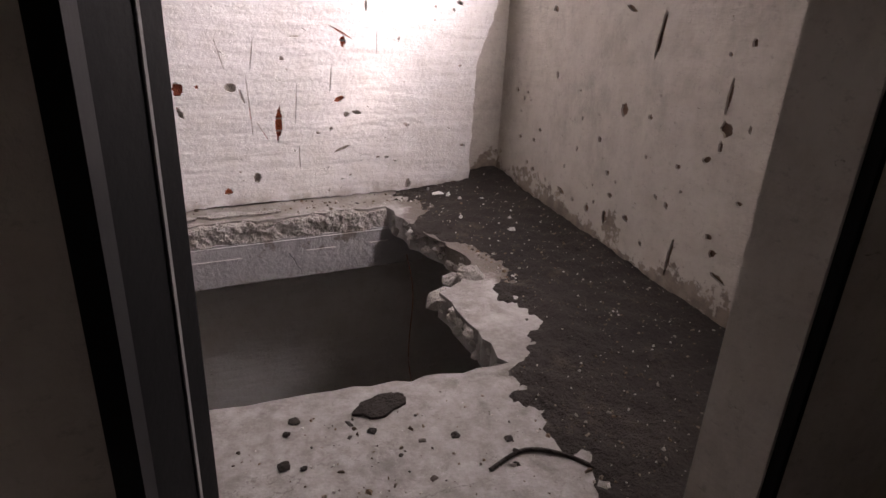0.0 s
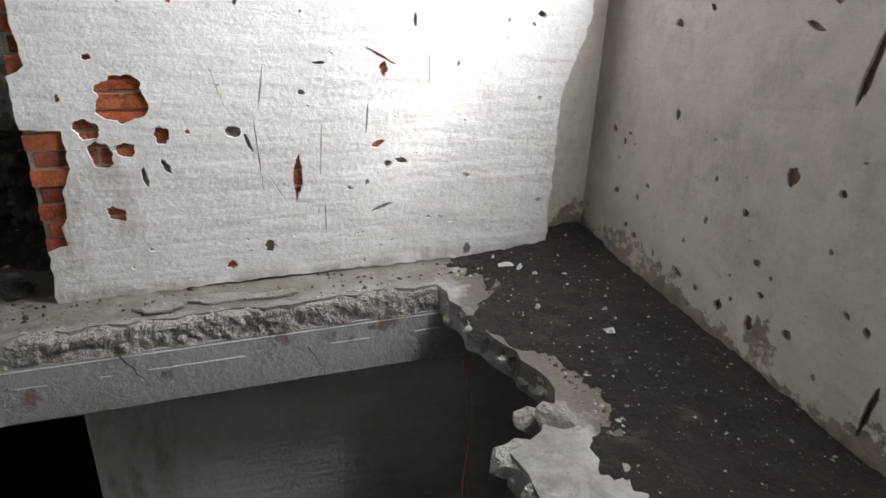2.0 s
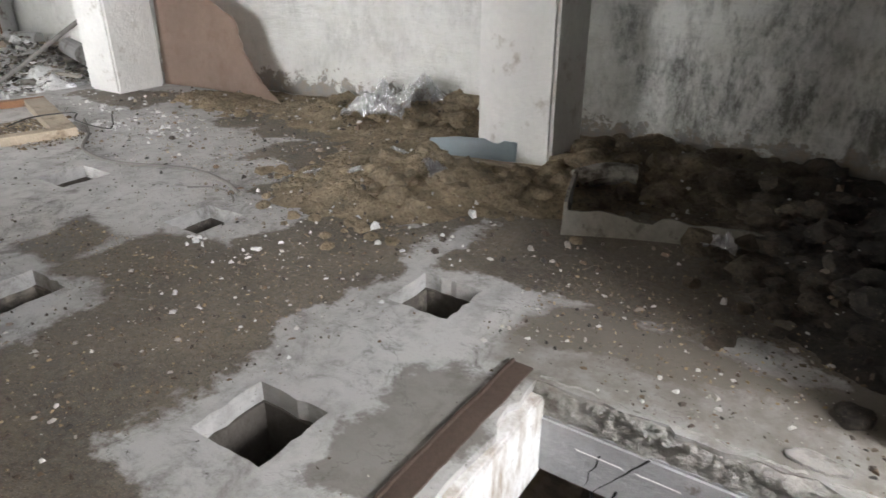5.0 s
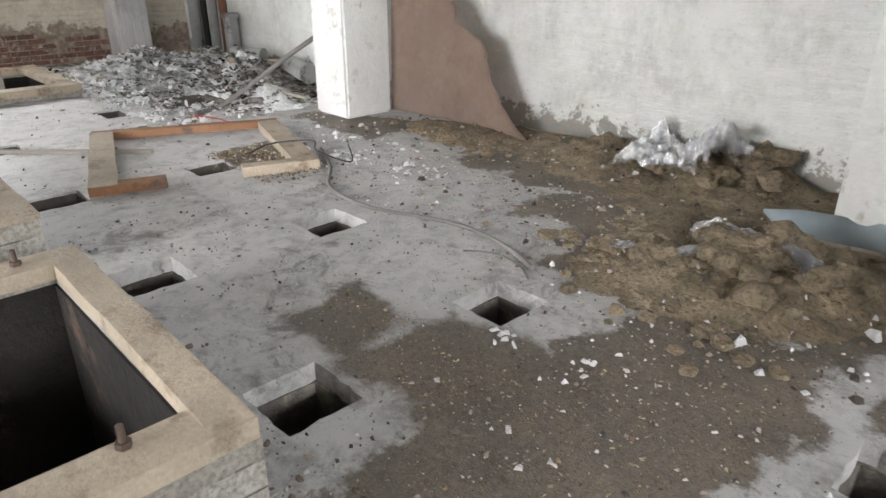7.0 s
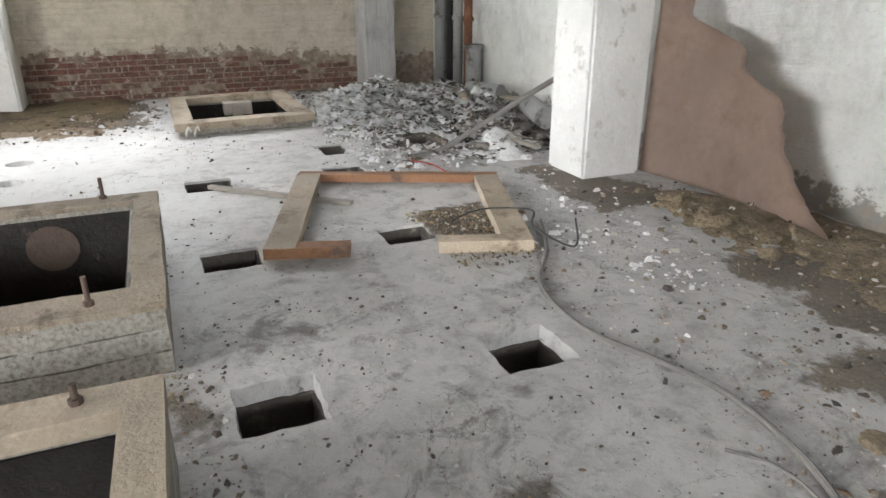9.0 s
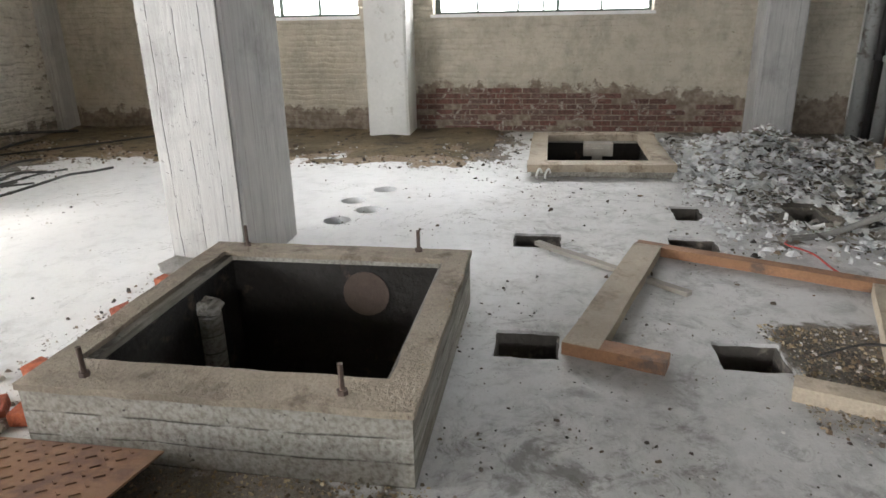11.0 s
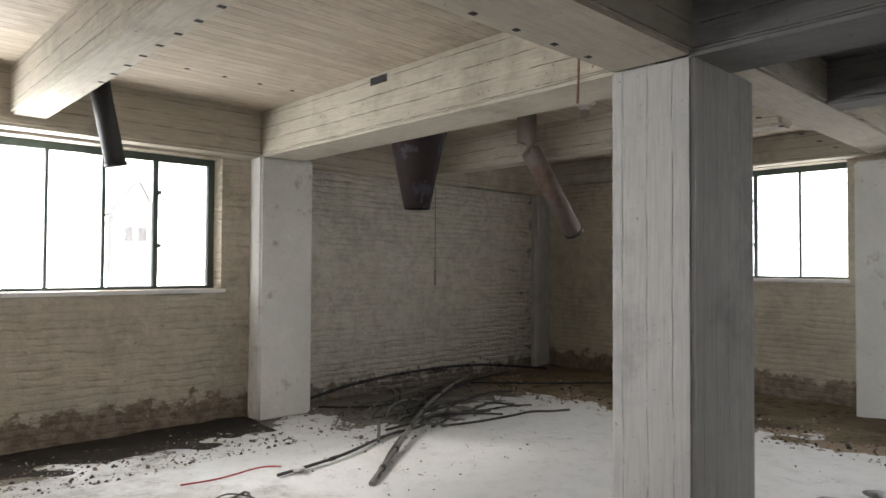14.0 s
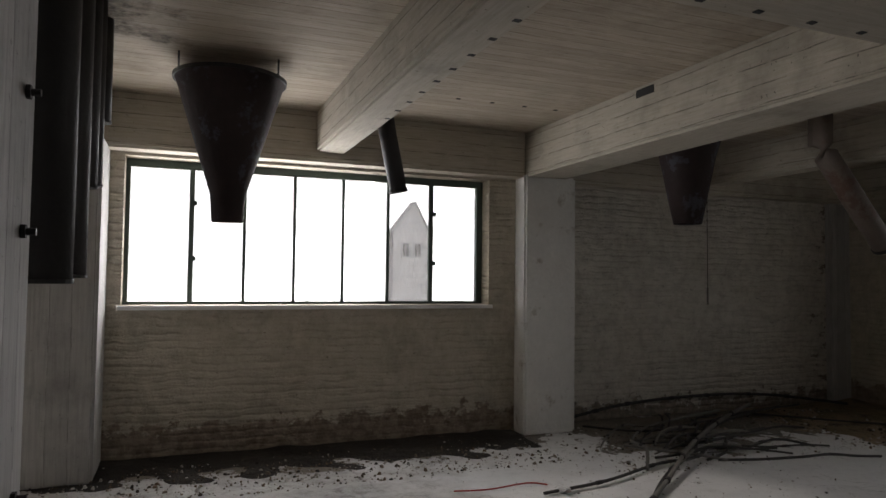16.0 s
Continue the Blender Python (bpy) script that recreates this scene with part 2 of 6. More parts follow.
def plaster_material(name, base, dirty, course=0.0, marks=0.7, stain=0.0, foot=0.0, bare=None, depth=0.02, corner=0.0, smear=0.0, band=None):
    """Whitewash over brick: faint courses, trowel ripples, flakes off, dirt near the foot, mould stains."""
    n = Net(*nodes_of(name, 0.88))
    big, mid, fine = n.noise(0.8, 5), n.noise(6, 8, 0.65), n.noise(40, 5)
    ripple = n.noise(5, 4, 0.5, (0.6, 0.6, 2.4), 0.1)
    c = n.mix(n.ramp(big, 0.3, 0.7), tuple(v * 0.88 for v in base), base)
    c = n.mix(n.ramp(mid, 0.45, 0.75, 0, 0.65), c, dirty)
    c = n.mix(n.ramp(n.noise(24, 7, 0.8, (1, 1, 1.6)), 0.56, 0.66, 0, 0.35), c, tuple(v * 0.45 for v in dirty))
    specks = n.ramp(n.noise(13, 6, 0.75, (1, 1, 1.8), 0.4), marks, marks + 0.025)
    c = n.mix(n.math("MULTIPLY", specks, 0.8), c, (0.2, 0.17, 0.14))
    if stain:
        dark = n.math("MULTIPLY", n.ramp(n.noise(1.1, 7, 0.7), 0.45, 0.62), n.ramp(n.noise(9, 8, 0.8, (1, 1, 0.5)), 0.38, 0.58))
        if name == "mould_plaster":
            dark = n.math("MULTIPLY", dark, n.ramp(n.x, -2.9, -2.3, 0.25, 1.0))
            mould = n.math("MULTIPLY", n.ramp(n.noise(4, 10, 0.8, (1, 1, 0.45)), 0.44, 0.6), n.math("MULTIPLY", n.ramp(n.x, -2.75, -2.4), n.ramp(n.noise(0.9, 4), 0.42, 0.56)))
            dark = n.math("MAXIMUM", dark, n.math("MULTIPLY", mould, 0.9))
        c = n.mix(n.math("MULTIPLY", dark, stain), c, (0.07, 0.07, 0.06))
    if smear:
        run = n.math("MULTIPLY", n.ramp(n.noise(9, 7, 0.7, (1, 1, 0.3)), 0.46, 0.66), n.math("MULTIPLY", n.ramp(n.x, 0.25, -0.2), n.ramp(n.z, 0.95, 0.55)))
        c = n.mix(n.math("MULTIPLY", run, smear), c, (0.36, 0.29, 0.22))
        sill = n.math("MULTIPLY", n.ramp(n.noise(7, 9, 0.75), 0.42, 0.6), n.ramp(n.math("ABSOLUTE", n.z), 0.0, 0.1, 1.0, 0.0))
        c = n.mix(n.math("MULTIPLY", sill, 0.8), c, (0.3, 0.25, 0.2))
    if foot:
        low = n.ramp(n.math("ADD", n.z, n.ramp(n.noise(4.5, 9, 0.75), 0.25, 0.75, -0.3, 0.3)), foot, foot + 0.04, 1.0, 0.0)
        if band:
            # on the far wall the coat is gone higher up
            rise = n.math("MULTIPLY", n.ramp(n.y, band[0], band[0] + 0.1), n.ramp(n.x, -13.0, -13.6))
            rise = n.math("MULTIPLY", rise, n.ramp(n.y, 3.4, 6.2, band[1], band[1] * 0.5))
            low = n.ramp(n.math("SUBTRACT", n.math("ADD", n.z, n.ramp(n.noise(4.5, 9, 0.75), 0.25, 0.75, -0.22, 0.22)), rise), foot, foot + 0.04, 1.0, 0.0)
        worn = n.mix(n.ramp(n.noise(11, 6), 0.4, 0.6), bare or (0.13, 0.1, 0.075), (0.27, 0.22, 0.17))
        joints = n.ramp(n.math("PINGPONG", n.z, 0.0385), 0.0, 0.009, 1.0, 0.0)
        worn = n.mix(n.math("MULTIPLY", joints, 0.2), worn, (0.26, 0.22, 0.18))
        if corner:
            flake = n.math("ADD", n.ramp(n.math("SUBTRACT", n.x, corner), 0.0, 1.5, 0.2, -0.12), n.noise(5, 10, 0.75, (1, 1, 2.2)))
            low = n.math("MAXIMUM", low, n.ramp(flake, 0.6, 0.64))
        c = n.mix(n.math("MULTIPLY", low, 0.85), c, worn)
    n.colour(c)
    h = n.math("ADD", n.math("MULTIPLY", ripple, 1.7), n.math("ADD", n.math("MULTIPLY", mid, 1.0), n.math("MULTIPLY", fine, 0.4)))
    h = n.math("SUBTRACT", h, n.math("MULTIPLY", specks, 0.8))
    if course:
        saw = n.math("PINGPONG", n.math("ADD", n.z, n.ramp(n.noise(3.5, 4), 0, 1, -0.05, 0.05)), 0.0385)
        faint = n.math("MULTIPLY", n.ramp(saw, 0.0, 0.022, 1.0, 0.0), n.ramp(n.noise(3.1, 6), 0.35, 0.65))
        h = n.math("SUBTRACT", h, n.math("MULTIPLY", faint, course))
    n.relief(h, 0.95, depth)


def nt_cell(n, across, width):
    """A tone of its own for each board."""
    w = n.nt.nodes.new("ShaderNodeTexWhiteNoise")
    w.noise_dimensions = "1D"
    n.feed(w.inputs["W"], n.math("FLOOR", n.math("DIVIDE", across, width)))
    return w.outputs["Value"]


def boarded_material(name, base, dark, axis, width, joint=0.8, streak=0.5):
    """Concrete cast against boards: lines where boards met, wood grain along them, voids."""
    n = Net(*nodes_of(name, 0.85))
    fine, mid = n.noise(55, 4), n.noise(4, 8, 0.65)
    grain = n.noise(6, 5, 0.6, {"x": (0.6, 8, 8), "y": (8, 0.6, 8), "z": (9, 9, 0.5), "c": (0.5, 8, 8)}[axis])
    across = {"x": n.z, "y": n.z, "z": n.math("ADD", n.x, n.y), "c": n.y}[axis]
    wave = n.math("PINGPONG", n.math("ADD", across, n.ramp(n.noise(1.7), 0, 1, -0.02, 0.02)), width / 2)
    line = n.ramp(wave, 0.0, 0.006, 1.0, 0.0)
    line = n.math("MULTIPLY", line, n.ramp(n.noise(5, 5, 0.7), 0.4, 0.52))
    pits = n.math("MAXIMUM", n.ramp(n.noise(34, 3, 0.6), 0.68, 0.72), n.math("MULTIPLY", n.ramp(n.noise(9, 9, 0.8), 0.64, 0.67), 0.8))
    c = n.mix(n.ramp(mid, 0.3, 0.7), tuple(v * 0.86 for v in base), base)
    c = n.mix(n.ramp(grain, 0.4, 0.7, 0, streak), c, dark)
    tone = nt_cell(n, across, width)
    c = n.mix(n.ramp(tone, 0.0, 1.0, 0.0, 0.4), c, dark)
    c = n.mix(n.ramp(n.noise(1.1, 7, 0.7), 0.52, 0.68, 0, 0.55), c, tuple(v * 0.6 for v in dark))
    if name == "ceiling_concrete":
        leak = n.math("MULTIPLY", n.area(-4.0, -3.35, -2.55, -1.5, n.ramp(n.noise(3, 8, 0.7), 0.25, 0.75, -0.45, 0.45), 0.25), n.ramp(n.noise(14, 8, 0.75), 0.35, 0.6, 0.35, 1.0))
        c = n.mix(leak, c, (0.06, 0.045, 0.03))
    c = n.mix(n.math("MULTIPLY", n.math("MAXIMUM", line, pits), joint), c, tuple(v * 0.3 for v in dark))
    n.colour(c)
    n.relief(n.math("SUBTRACT", n.math("ADD", n.math("MULTIPLY", grain, 0.8), n.math("MULTIPLY", fine, 0.3)), n.math("MULTIPLY", n.math("MAXIMUM", line, pits), 1.4)), 0.6)


def brick_material(name, tones, wash, share):
    """Fired brick: each its own tone, soot and remains of limewash, a rough broken face."""
    n = Net(*nodes_of(name, 0.93))
    info = n.nt.nodes.new("ShaderNodeObjectInfo")
    r = n.nt.nodes.new("ShaderNodeValToRGB")
    for k, c in enumerate(tones):
        e = r.color_ramp.elements[k] if k < 2 else r.color_ramp.elements.new(k / (len(tones) - 1))
        e.position, e.color = k / (len(tones) - 1), (*c, 1)
    n.nt.links.new(info.outputs["Random"], r.inputs[0])
    mid, fine = n.noise(16, 8, 0.7, warp=0.5), n.noise(70, 5, 0.7)
    c = n.mix(n.ramp(mid, 0.42, 0.66, 0, 0.75), r.outputs[0], tuple(v * 0.4 for v in tones[0]))
    c = n.mix(n.ramp(fine, 0.5, 0.7, 0, 0.5), c, tuple(min(1, v * 1.5) for v in tones[-1]))
    c = n.mix(n.ramp(n.noise(6.5, 10, 0.75, warp=0.6), share, share + 0.06, 0, 0.9), c, wash)
    n.colour(c)
    n.relief(n.math("ADD", n.math("MULTIPLY", mid, 1.8), n.math("MULTIPLY", fine, 0.5)), 0.9, 0.02)


floor_material()
brick_material("brick_red", [(0.3, 0.07, 0.035), (0.5, 0.115, 0.045), (0.58, 0.16, 0.06), (0.4, 0.12, 0.07)], (0.52, 0.46, 0.4), 0.64)
brick_material("brick_dull", [(0.11, 0.06, 0.05), (0.19, 0.085, 0.065), (0.15, 0.1, 0.08), (0.22, 0.12, 0.095)], (0.4, 0.36, 0.31), 0.55)
plaster_material("white_plaster", (0.85, 0.85, 0.84), (0.66, 0.64, 0.6), 0.2, 0.66, depth=0.0105, smear=0.9)
plaster_material("grey_plaster", (0.6, 0.565, 0.51), (0.4, 0.365, 0.315), 0.05, 0.66, 0.3, 0.08, (0.14, 0.11, 0.09), depth=0.007)
plaster_material("mould_plaster", (0.74, 0.74, 0.71), (0.6, 0.6, 0.55), 0.05, 0.71, 0.95, 0.17, (0.22, 0.215, 0.2))
plaster_material("limewash", (0.56, 0.505, 0.41), (0.31, 0.265, 0.2), 0.9, 0.64, 0.3, 0.3, (0.13, 0.085, 0.06), band=(0.95, 0.34))
plaster_material("brickwash", (0.69, 0.65, 0.575), (0.36, 0.33, 0.28), 0.7, 0.63, 0.2, 0.16, (0.12, 0.095, 0.075), depth=0.045, corner=-13.9)
boarded_material("column_concrete", (0.54, 0.53, 0.51), (0.3, 0.29, 0.28), "z", 0.17, 0.42, 0.6)
boarded_material("beam_concrete_y", (0.55, 0.505, 0.42), (0.31, 0.27, 0.21), "y", 0.14)
boarded_material("beam_concrete_x", (0.55, 0.505, 0.42), (0.31, 0.27, 0.21), "x", 0.14)
boarded_material("pit_concrete", (0.42, 0.4, 0.36), (0.14, 0.122, 0.095), "x", 0.105, 0.95, 0.9)
boarded_material("dark_beam", (0.19, 0.185, 0.18), (0.095, 0.09, 0.085), "y", 0.14)
mat("pale_column", (0.74, 0.735, 0.71), 0.85, 0.45, 24, 0.12, (0.42, 0.39, 0.34), (0.58, 0.68))
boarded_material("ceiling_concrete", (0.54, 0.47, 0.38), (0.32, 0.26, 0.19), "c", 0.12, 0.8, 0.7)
boarded_material("dark_ceiling", (0.13, 0.124, 0.117), (0.07, 0.066, 0.062), "c", 0.12, 0.8, 0.7)
mat("edge_concrete", (0.47, 0.47, 0.48), 0.85, 0.6, 30, 0.2, (0.22, 0.2, 0.18), (0.58, 0.62))
mat("broken_concrete", (0.5, 0.475, 0.44), 0.95, 2.2, 34, 0.4, (0.27, 0.24, 0.21), (0.54, 0.66))
mat("pit_lining_shade", (0.02, 0.016, 0.013), 0.9, 1.4, 30, 0.45, (0.12, 0.075, 0.055), (0.58, 0.72))
mat("shaft_grime_shade", (0.12, 0.105, 0.09), 0.9, 1.0, 30, 0.4, (0.26, 0.23, 0.19), (0.56, 0.66))
mat("mortar", (0.5, 0.45, 0.4), 0.95, 0.9, 45, 0.3)
mat("dent_core", (0.26, 0.17, 0.125), 0.95, 1.0, 40, 0.4, (0.14, 0.1, 0.08), (0.5, 0.6))
mat("wood", (0.45, 0.375, 0.285), 0.8, 0.6, 60, 0.35, (0.17, 0.125, 0.085), (0.53, 0.66))
mat("wood_red", (0.33, 0.17, 0.09), 0.8, 0.6, 60, 0.35, (0.12, 0.08, 0.06), (0.55, 0.66))
mat("sand_rim", (0.36, 0.3, 0.23), 0.95, 1.6, 70, 0.4, (0.15, 0.115, 0.085), (0.53, 0.64))
mat("wood_grey", (0.34, 0.31, 0.27), 0.85, 0.4, 60, 0.25)
mat("rust", (0.2, 0.09, 0.05), 0.8, 0.4, 50, 0.3, (0.32, 0.16, 0.09), (0.55, 0.65))
mat("spout", (0.13, 0.1, 0.08), 0.7, 0.3, 25, 0.25, (0.09, 0.05, 0.035), (0.55, 0.62))
mat("rust_dark", (0.09, 0.06, 0.045), 0.8, 0.5, 50, 0.35)
mat("rust_plate", (0.3, 0.17, 0.1), 0.7, 0.3, 30, 0.25, (0.18, 0.1, 0.07), (0.52, 0.62))
mat("black_steel", (0.007, 0.0075, 0.008), 0.75, 0.1, 30, 0.2).node_tree.nodes["Principled BSDF"].inputs["Specular IOR Level"].default_value = 0.12
mat("dark_metal", (0.022, 0.019, 0.019), 0.6, 0.2, 25, 0.3)
mat("funnel_metal", (0.07, 0.045, 0.045), 0.65, 0.3, 20, 0.3, (0.11, 0.11, 0.13), (0.57, 0.62))
mat("green_steel", (0.075, 0.105, 0.088), 0.6, 0.2, 25, 0.3)
mat("grey_pipe", (0.3, 0.3, 0.29), 0.6, 0.3, 25, 0.25, (0.1, 0.08, 0.07), (0.55, 0.62))
mat("soil", (0.24, 0.185, 0.11), 0.95, 2.2, 40, 0.5, (0.07, 0.054, 0.038), (0.52, 0.64))
mat("soil_dark", (0.033, 0.026, 0.021), 0.95, 1.8, 45, 0.45, (0.075, 0.058, 0.046), (0.58, 0.7))
mat("fluff", (0.75, 0.75, 0.74), 0.95, 1.2, 30, 0.25, (0.2, 0.18, 0.15), (0.56, 0.66))
mat("foil", (0.9, 0.9, 0.91), 0.24, 0.5, 60, 0.05, metal=1.0)
mat("cable_black", (0.05, 0.048, 0.045), 0.7, 0.3, 60, 0.3)
mat("cable_grey", (0.2, 0.19, 0.175), 0.8, 0.3, 60, 0.3)
mat("red_wire", (0.4, 0.04, 0.03), 0.6, 0.1, 60, 0.2)
mat("cardboard", (0.41, 0.305, 0.245), 0.9, 0.25, 20, 0.16, (0.33, 0.235, 0.185), (0.52, 0.66))
mat("blue_sheet", (0.5, 0.58, 0.62), 0.5, 0.15, 20, 0.1)
mat("panel_grey", (0.25, 0.235, 0.205), 0.9, 0.6, 20, 0.3, (0.07, 0.058, 0.045), (0.52, 0.62))
mat("porcelain", (0.75, 0.75, 0.72), 0.3, 0.05, 20, 0.05)
mat("slate", (0.86, 0.87, 0.89), 0.8, 0.3, 4, 0.3)
mat("slate_joint", (0.42, 0.43, 0.45), 0.85, 0.3, 6, 0.25)
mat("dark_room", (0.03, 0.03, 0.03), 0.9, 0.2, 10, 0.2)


def island_material(name, colours, rough=0.9):
    """Loose bits: each its own tone."""
    nt, b = nodes_of(name, rough)
    g = nt.nodes.new("ShaderNodeNewGeometry")
    r = nt.nodes.new("ShaderNodeValToRGB")
    r.color_ramp.interpolation = "CONSTANT"
    for k, c in enumerate(colours):
        e = r.color_ramp.elements[k] if k < 2 else r.color_ramp.elements.new(k / len(colours))
        e.position, e.color = k / len(colours), (*c, 1)
    nt.links.new(g.outputs["Random Per Island"], r.inputs[0])
    nt.links.new(r.outputs[0], b.inputs["Base Color"])


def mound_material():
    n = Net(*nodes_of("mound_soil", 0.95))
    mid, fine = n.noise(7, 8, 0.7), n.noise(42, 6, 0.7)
    # shade behind the white wall, painted into the soil as a near-black tone
    wall_shade = n.ramp(n.math("ADD", n.x, n.ramp(n.noise(1.8, 7, 0.7), 0.25, 0.75, -0.8, 0.8)), -2.6, -0.7)
    c = n.mix(n.ramp(mid, 0.35, 0.65), n.mix(wall_shade, (0.16, 0.127, 0.086), (0.03, 0.025, 0.021)), n.mix(wall_shade, (0.36, 0.285, 0.185), (0.08, 0.065, 0.052)))
    c = n.mix(n.ramp(fine, 0.5, 0.68, 0, 0.8), c, n.mix(wall_shade, (0.06, 0.047, 0.034), (0.02, 0.017, 0.015)))
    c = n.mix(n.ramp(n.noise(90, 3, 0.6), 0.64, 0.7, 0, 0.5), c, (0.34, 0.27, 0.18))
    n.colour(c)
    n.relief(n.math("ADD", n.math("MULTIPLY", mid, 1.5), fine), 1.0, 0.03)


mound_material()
island_material("chips", [(0.07, 0.055, 0.045), (0.14, 0.11, 0.08), (0.09, 0.07, 0.05), (0.24, 0.2, 0.16), (0.05, 0.045, 0.04), (0.4, 0.37, 0.33), (0.17, 0.12, 0.08), (0.55, 0.53, 0.5)])
island_material("litter_bits", [(0.06, 0.05, 0.04), (0.11, 0.09, 0.07), (0.045, 0.04, 0.035), (0.16, 0.13, 0.1), (0.08, 0.07, 0.06), (0.5, 0.48, 0.45), (0.07, 0.055, 0.04), (0.13, 0.1, 0.07)])
island_material("chaff_bits", [(0.3, 0.22, 0.13), (0.2, 0.15, 0.09), (0.42, 0.34, 0.22), (0.1, 0.08, 0.05), (0.26, 0.2, 0.12), (0.16, 0.12, 0.08)])
island_material("rubbish_bits", [(0.2, 0.18, 0.16), (0.42, 0.4, 0.37), (0.1, 0.09, 0.08), (0.3, 0.27, 0.23), (0.6, 0.59, 0.57), (0.14, 0.11, 0.08), (0.24, 0.23, 0.22), (0.06, 0.055, 0.05)])
island_material("fibre", [(0.82, 0.82, 0.82), (0.7, 0.7, 0.68), (0.35, 0.32, 0.28), (0.76, 0.76, 0.76), (0.6, 0.59, 0.57), (0.8, 0.8, 0.8)])


def glow(name, strength):
    m = bpy.data.materials.new(name)
    m.use_nodes = True
    nt = m.node_tree
    nt.nodes.remove(nt.nodes["Principled BSDF"])
    e = nt.nodes.new("ShaderNodeEmission")
    e.inputs[0].default_value, e.inputs[1].default_value = (0.97, 0.99, 1, 1), strength
    nt.links.new(e.outputs[0], nt.nodes["Material Output"].inputs[0])
    M[name] = m


glow("white_sky", 14.0)
gm = bpy.data.materials.new("glass")
gm.use_nodes = True
gt = gm.node_tree
g1, g2, g3 = gt.nodes.new("ShaderNodeBsdfTransparent"), gt.nodes.new("ShaderNodeBsdfGlossy"), gt.nodes.new("ShaderNodeMixShader")
g2.inputs["Roughness"].default_value, g3.inputs[0].default_value = 0.1, 0.06
g4, g5 = gt.nodes.new("ShaderNodeBsdfTranslucent"), gt.nodes.new("ShaderNodeMixShader")
g4.inputs[0].default_value, g5.inputs[0].default_value = (0.9, 0.92, 0.92, 1), 0.15
gt.links.new(g1.outputs[0], g5.inputs[1])
gt.links.new(g4.outputs[0], g5.inputs[2])
gt.links.new(g5.outputs[0], g3.inputs[1])
gt.links.new(g2.outputs[0], g3.inputs[2])
gt.links.new(g3.outputs[0], gt.nodes["Material Output"].inputs[0])
M["glass"] = gm

# mesh helpers
def box(bm, x0, x1, y0, y1, z0, z1, m=None):
    vs = [Vector((x, y, z)) for x in (x0, x1) for y in (y0, y1) for z in (z0, z1)]
    v = [bm.verts.new(m @ p if m else p) for p in vs]
    return [bm.faces.new([v[i] for i in f]) for f in ((0, 1, 3, 2), (4, 6, 7, 5), (0, 4, 5, 1), (2, 3, 7, 6), (0, 2, 6, 4), (1, 5, 7, 3))]


def finish(name, bm, material, parent=None, smooth=False):
    bmesh.ops.recalc_face_normals(bm, faces=bm.faces[:])
    me = bpy.data.meshes.new(name)
    bm.to_mesh(me)
    bm.free()
    me.materials.append(M[material])
    if smooth:
        me.polygons.foreach_set("use_smooth", [True] * len(me.polygons))
    ob = new(name, me)
    ob.parent = parent
    return ob


def part(name, bm, material, parent, label="", smooth=False):
    return tagged(finish(name, bm, material, parent, smooth), label)


def thing(name, label, category, group="", at=(0, 0, 0, 0)):
    ob = new(name)
    ob.empty_display_size = 0.1
    ob.matrix_world = pose(at[0], at[1], at[2], 0, 0, at[3])
    return tagged(ob, label, category, group)


def setting(name, bm, material, label=""):
    return tagged(finish(name, bm, material), label, kind="structure")


def rect(u0, u1, v0, v1):
    return [(u0, v0), (u1, v0), (u1, v1), (u0, v1)]


def rough_loop(pts, step, amp, seed=0):
    """A closed outline cut finer, with uneven edges."""
    r = random.Random(seed)
    out = []
    for (a, b), (c, d) in zip(pts, pts[1:] + pts[:1]):
        n = max(1, int(math.hypot(c - a, d - b) / step))
        for i in range(n):
            f = i / n
            k = amp if i else amp * 0.3
            out.append((a + (c - a) * f + r.uniform(-k, k), b + (d - b) * f + r.uniform(-k, k)))
    return out


def sheet(outline, holes, put, w0, w1):
    """A slab of any outline with openings through it; put(u, v, w) lays it into the world."""
    bm = bmesh.new()
    loops = []
    for pts in [outline] + holes:
        vs = [bm.verts.new(put(u, v, w0)) for u, v in pts]
        es = [bm.edges.new((vs[i], vs[(i + 1) % len(vs)])) for i in range(len(vs))]
        loops.append((vs, es, pts))
    bmesh.ops.triangle_fill(bm, use_beauty=True, use_dissolve=False, edges=[e for _, es, _ in loops for e in es])
    top = bm.faces[:]
    other = {}
    for vs, es, pts in loops:
        for v, (u, w) in zip(vs, pts):
            other[v] = bm.verts.new(put(u, w, w1))
    for f in top:
        bm.faces.new([other[v] for v in reversed(f.verts)])
    for vs, es, pts in loops:
        for i in range(len(vs)):
            a, b = vs[i], vs[(i + 1) % len(vs)]
            bm.faces.new((a, b, other[b], other[a]))
    return bm


def flat(u, v, w):
    return (u, v, w)


def along_x(u, v, w):
    return (u, w, v)


def along_y(u, v, w):
    return (w, u, v)


def along_east(u, v, w):
    """The scarred wall stands slightly out of square."""
    return (w + 0.045 * (u - 1.64), u, v)


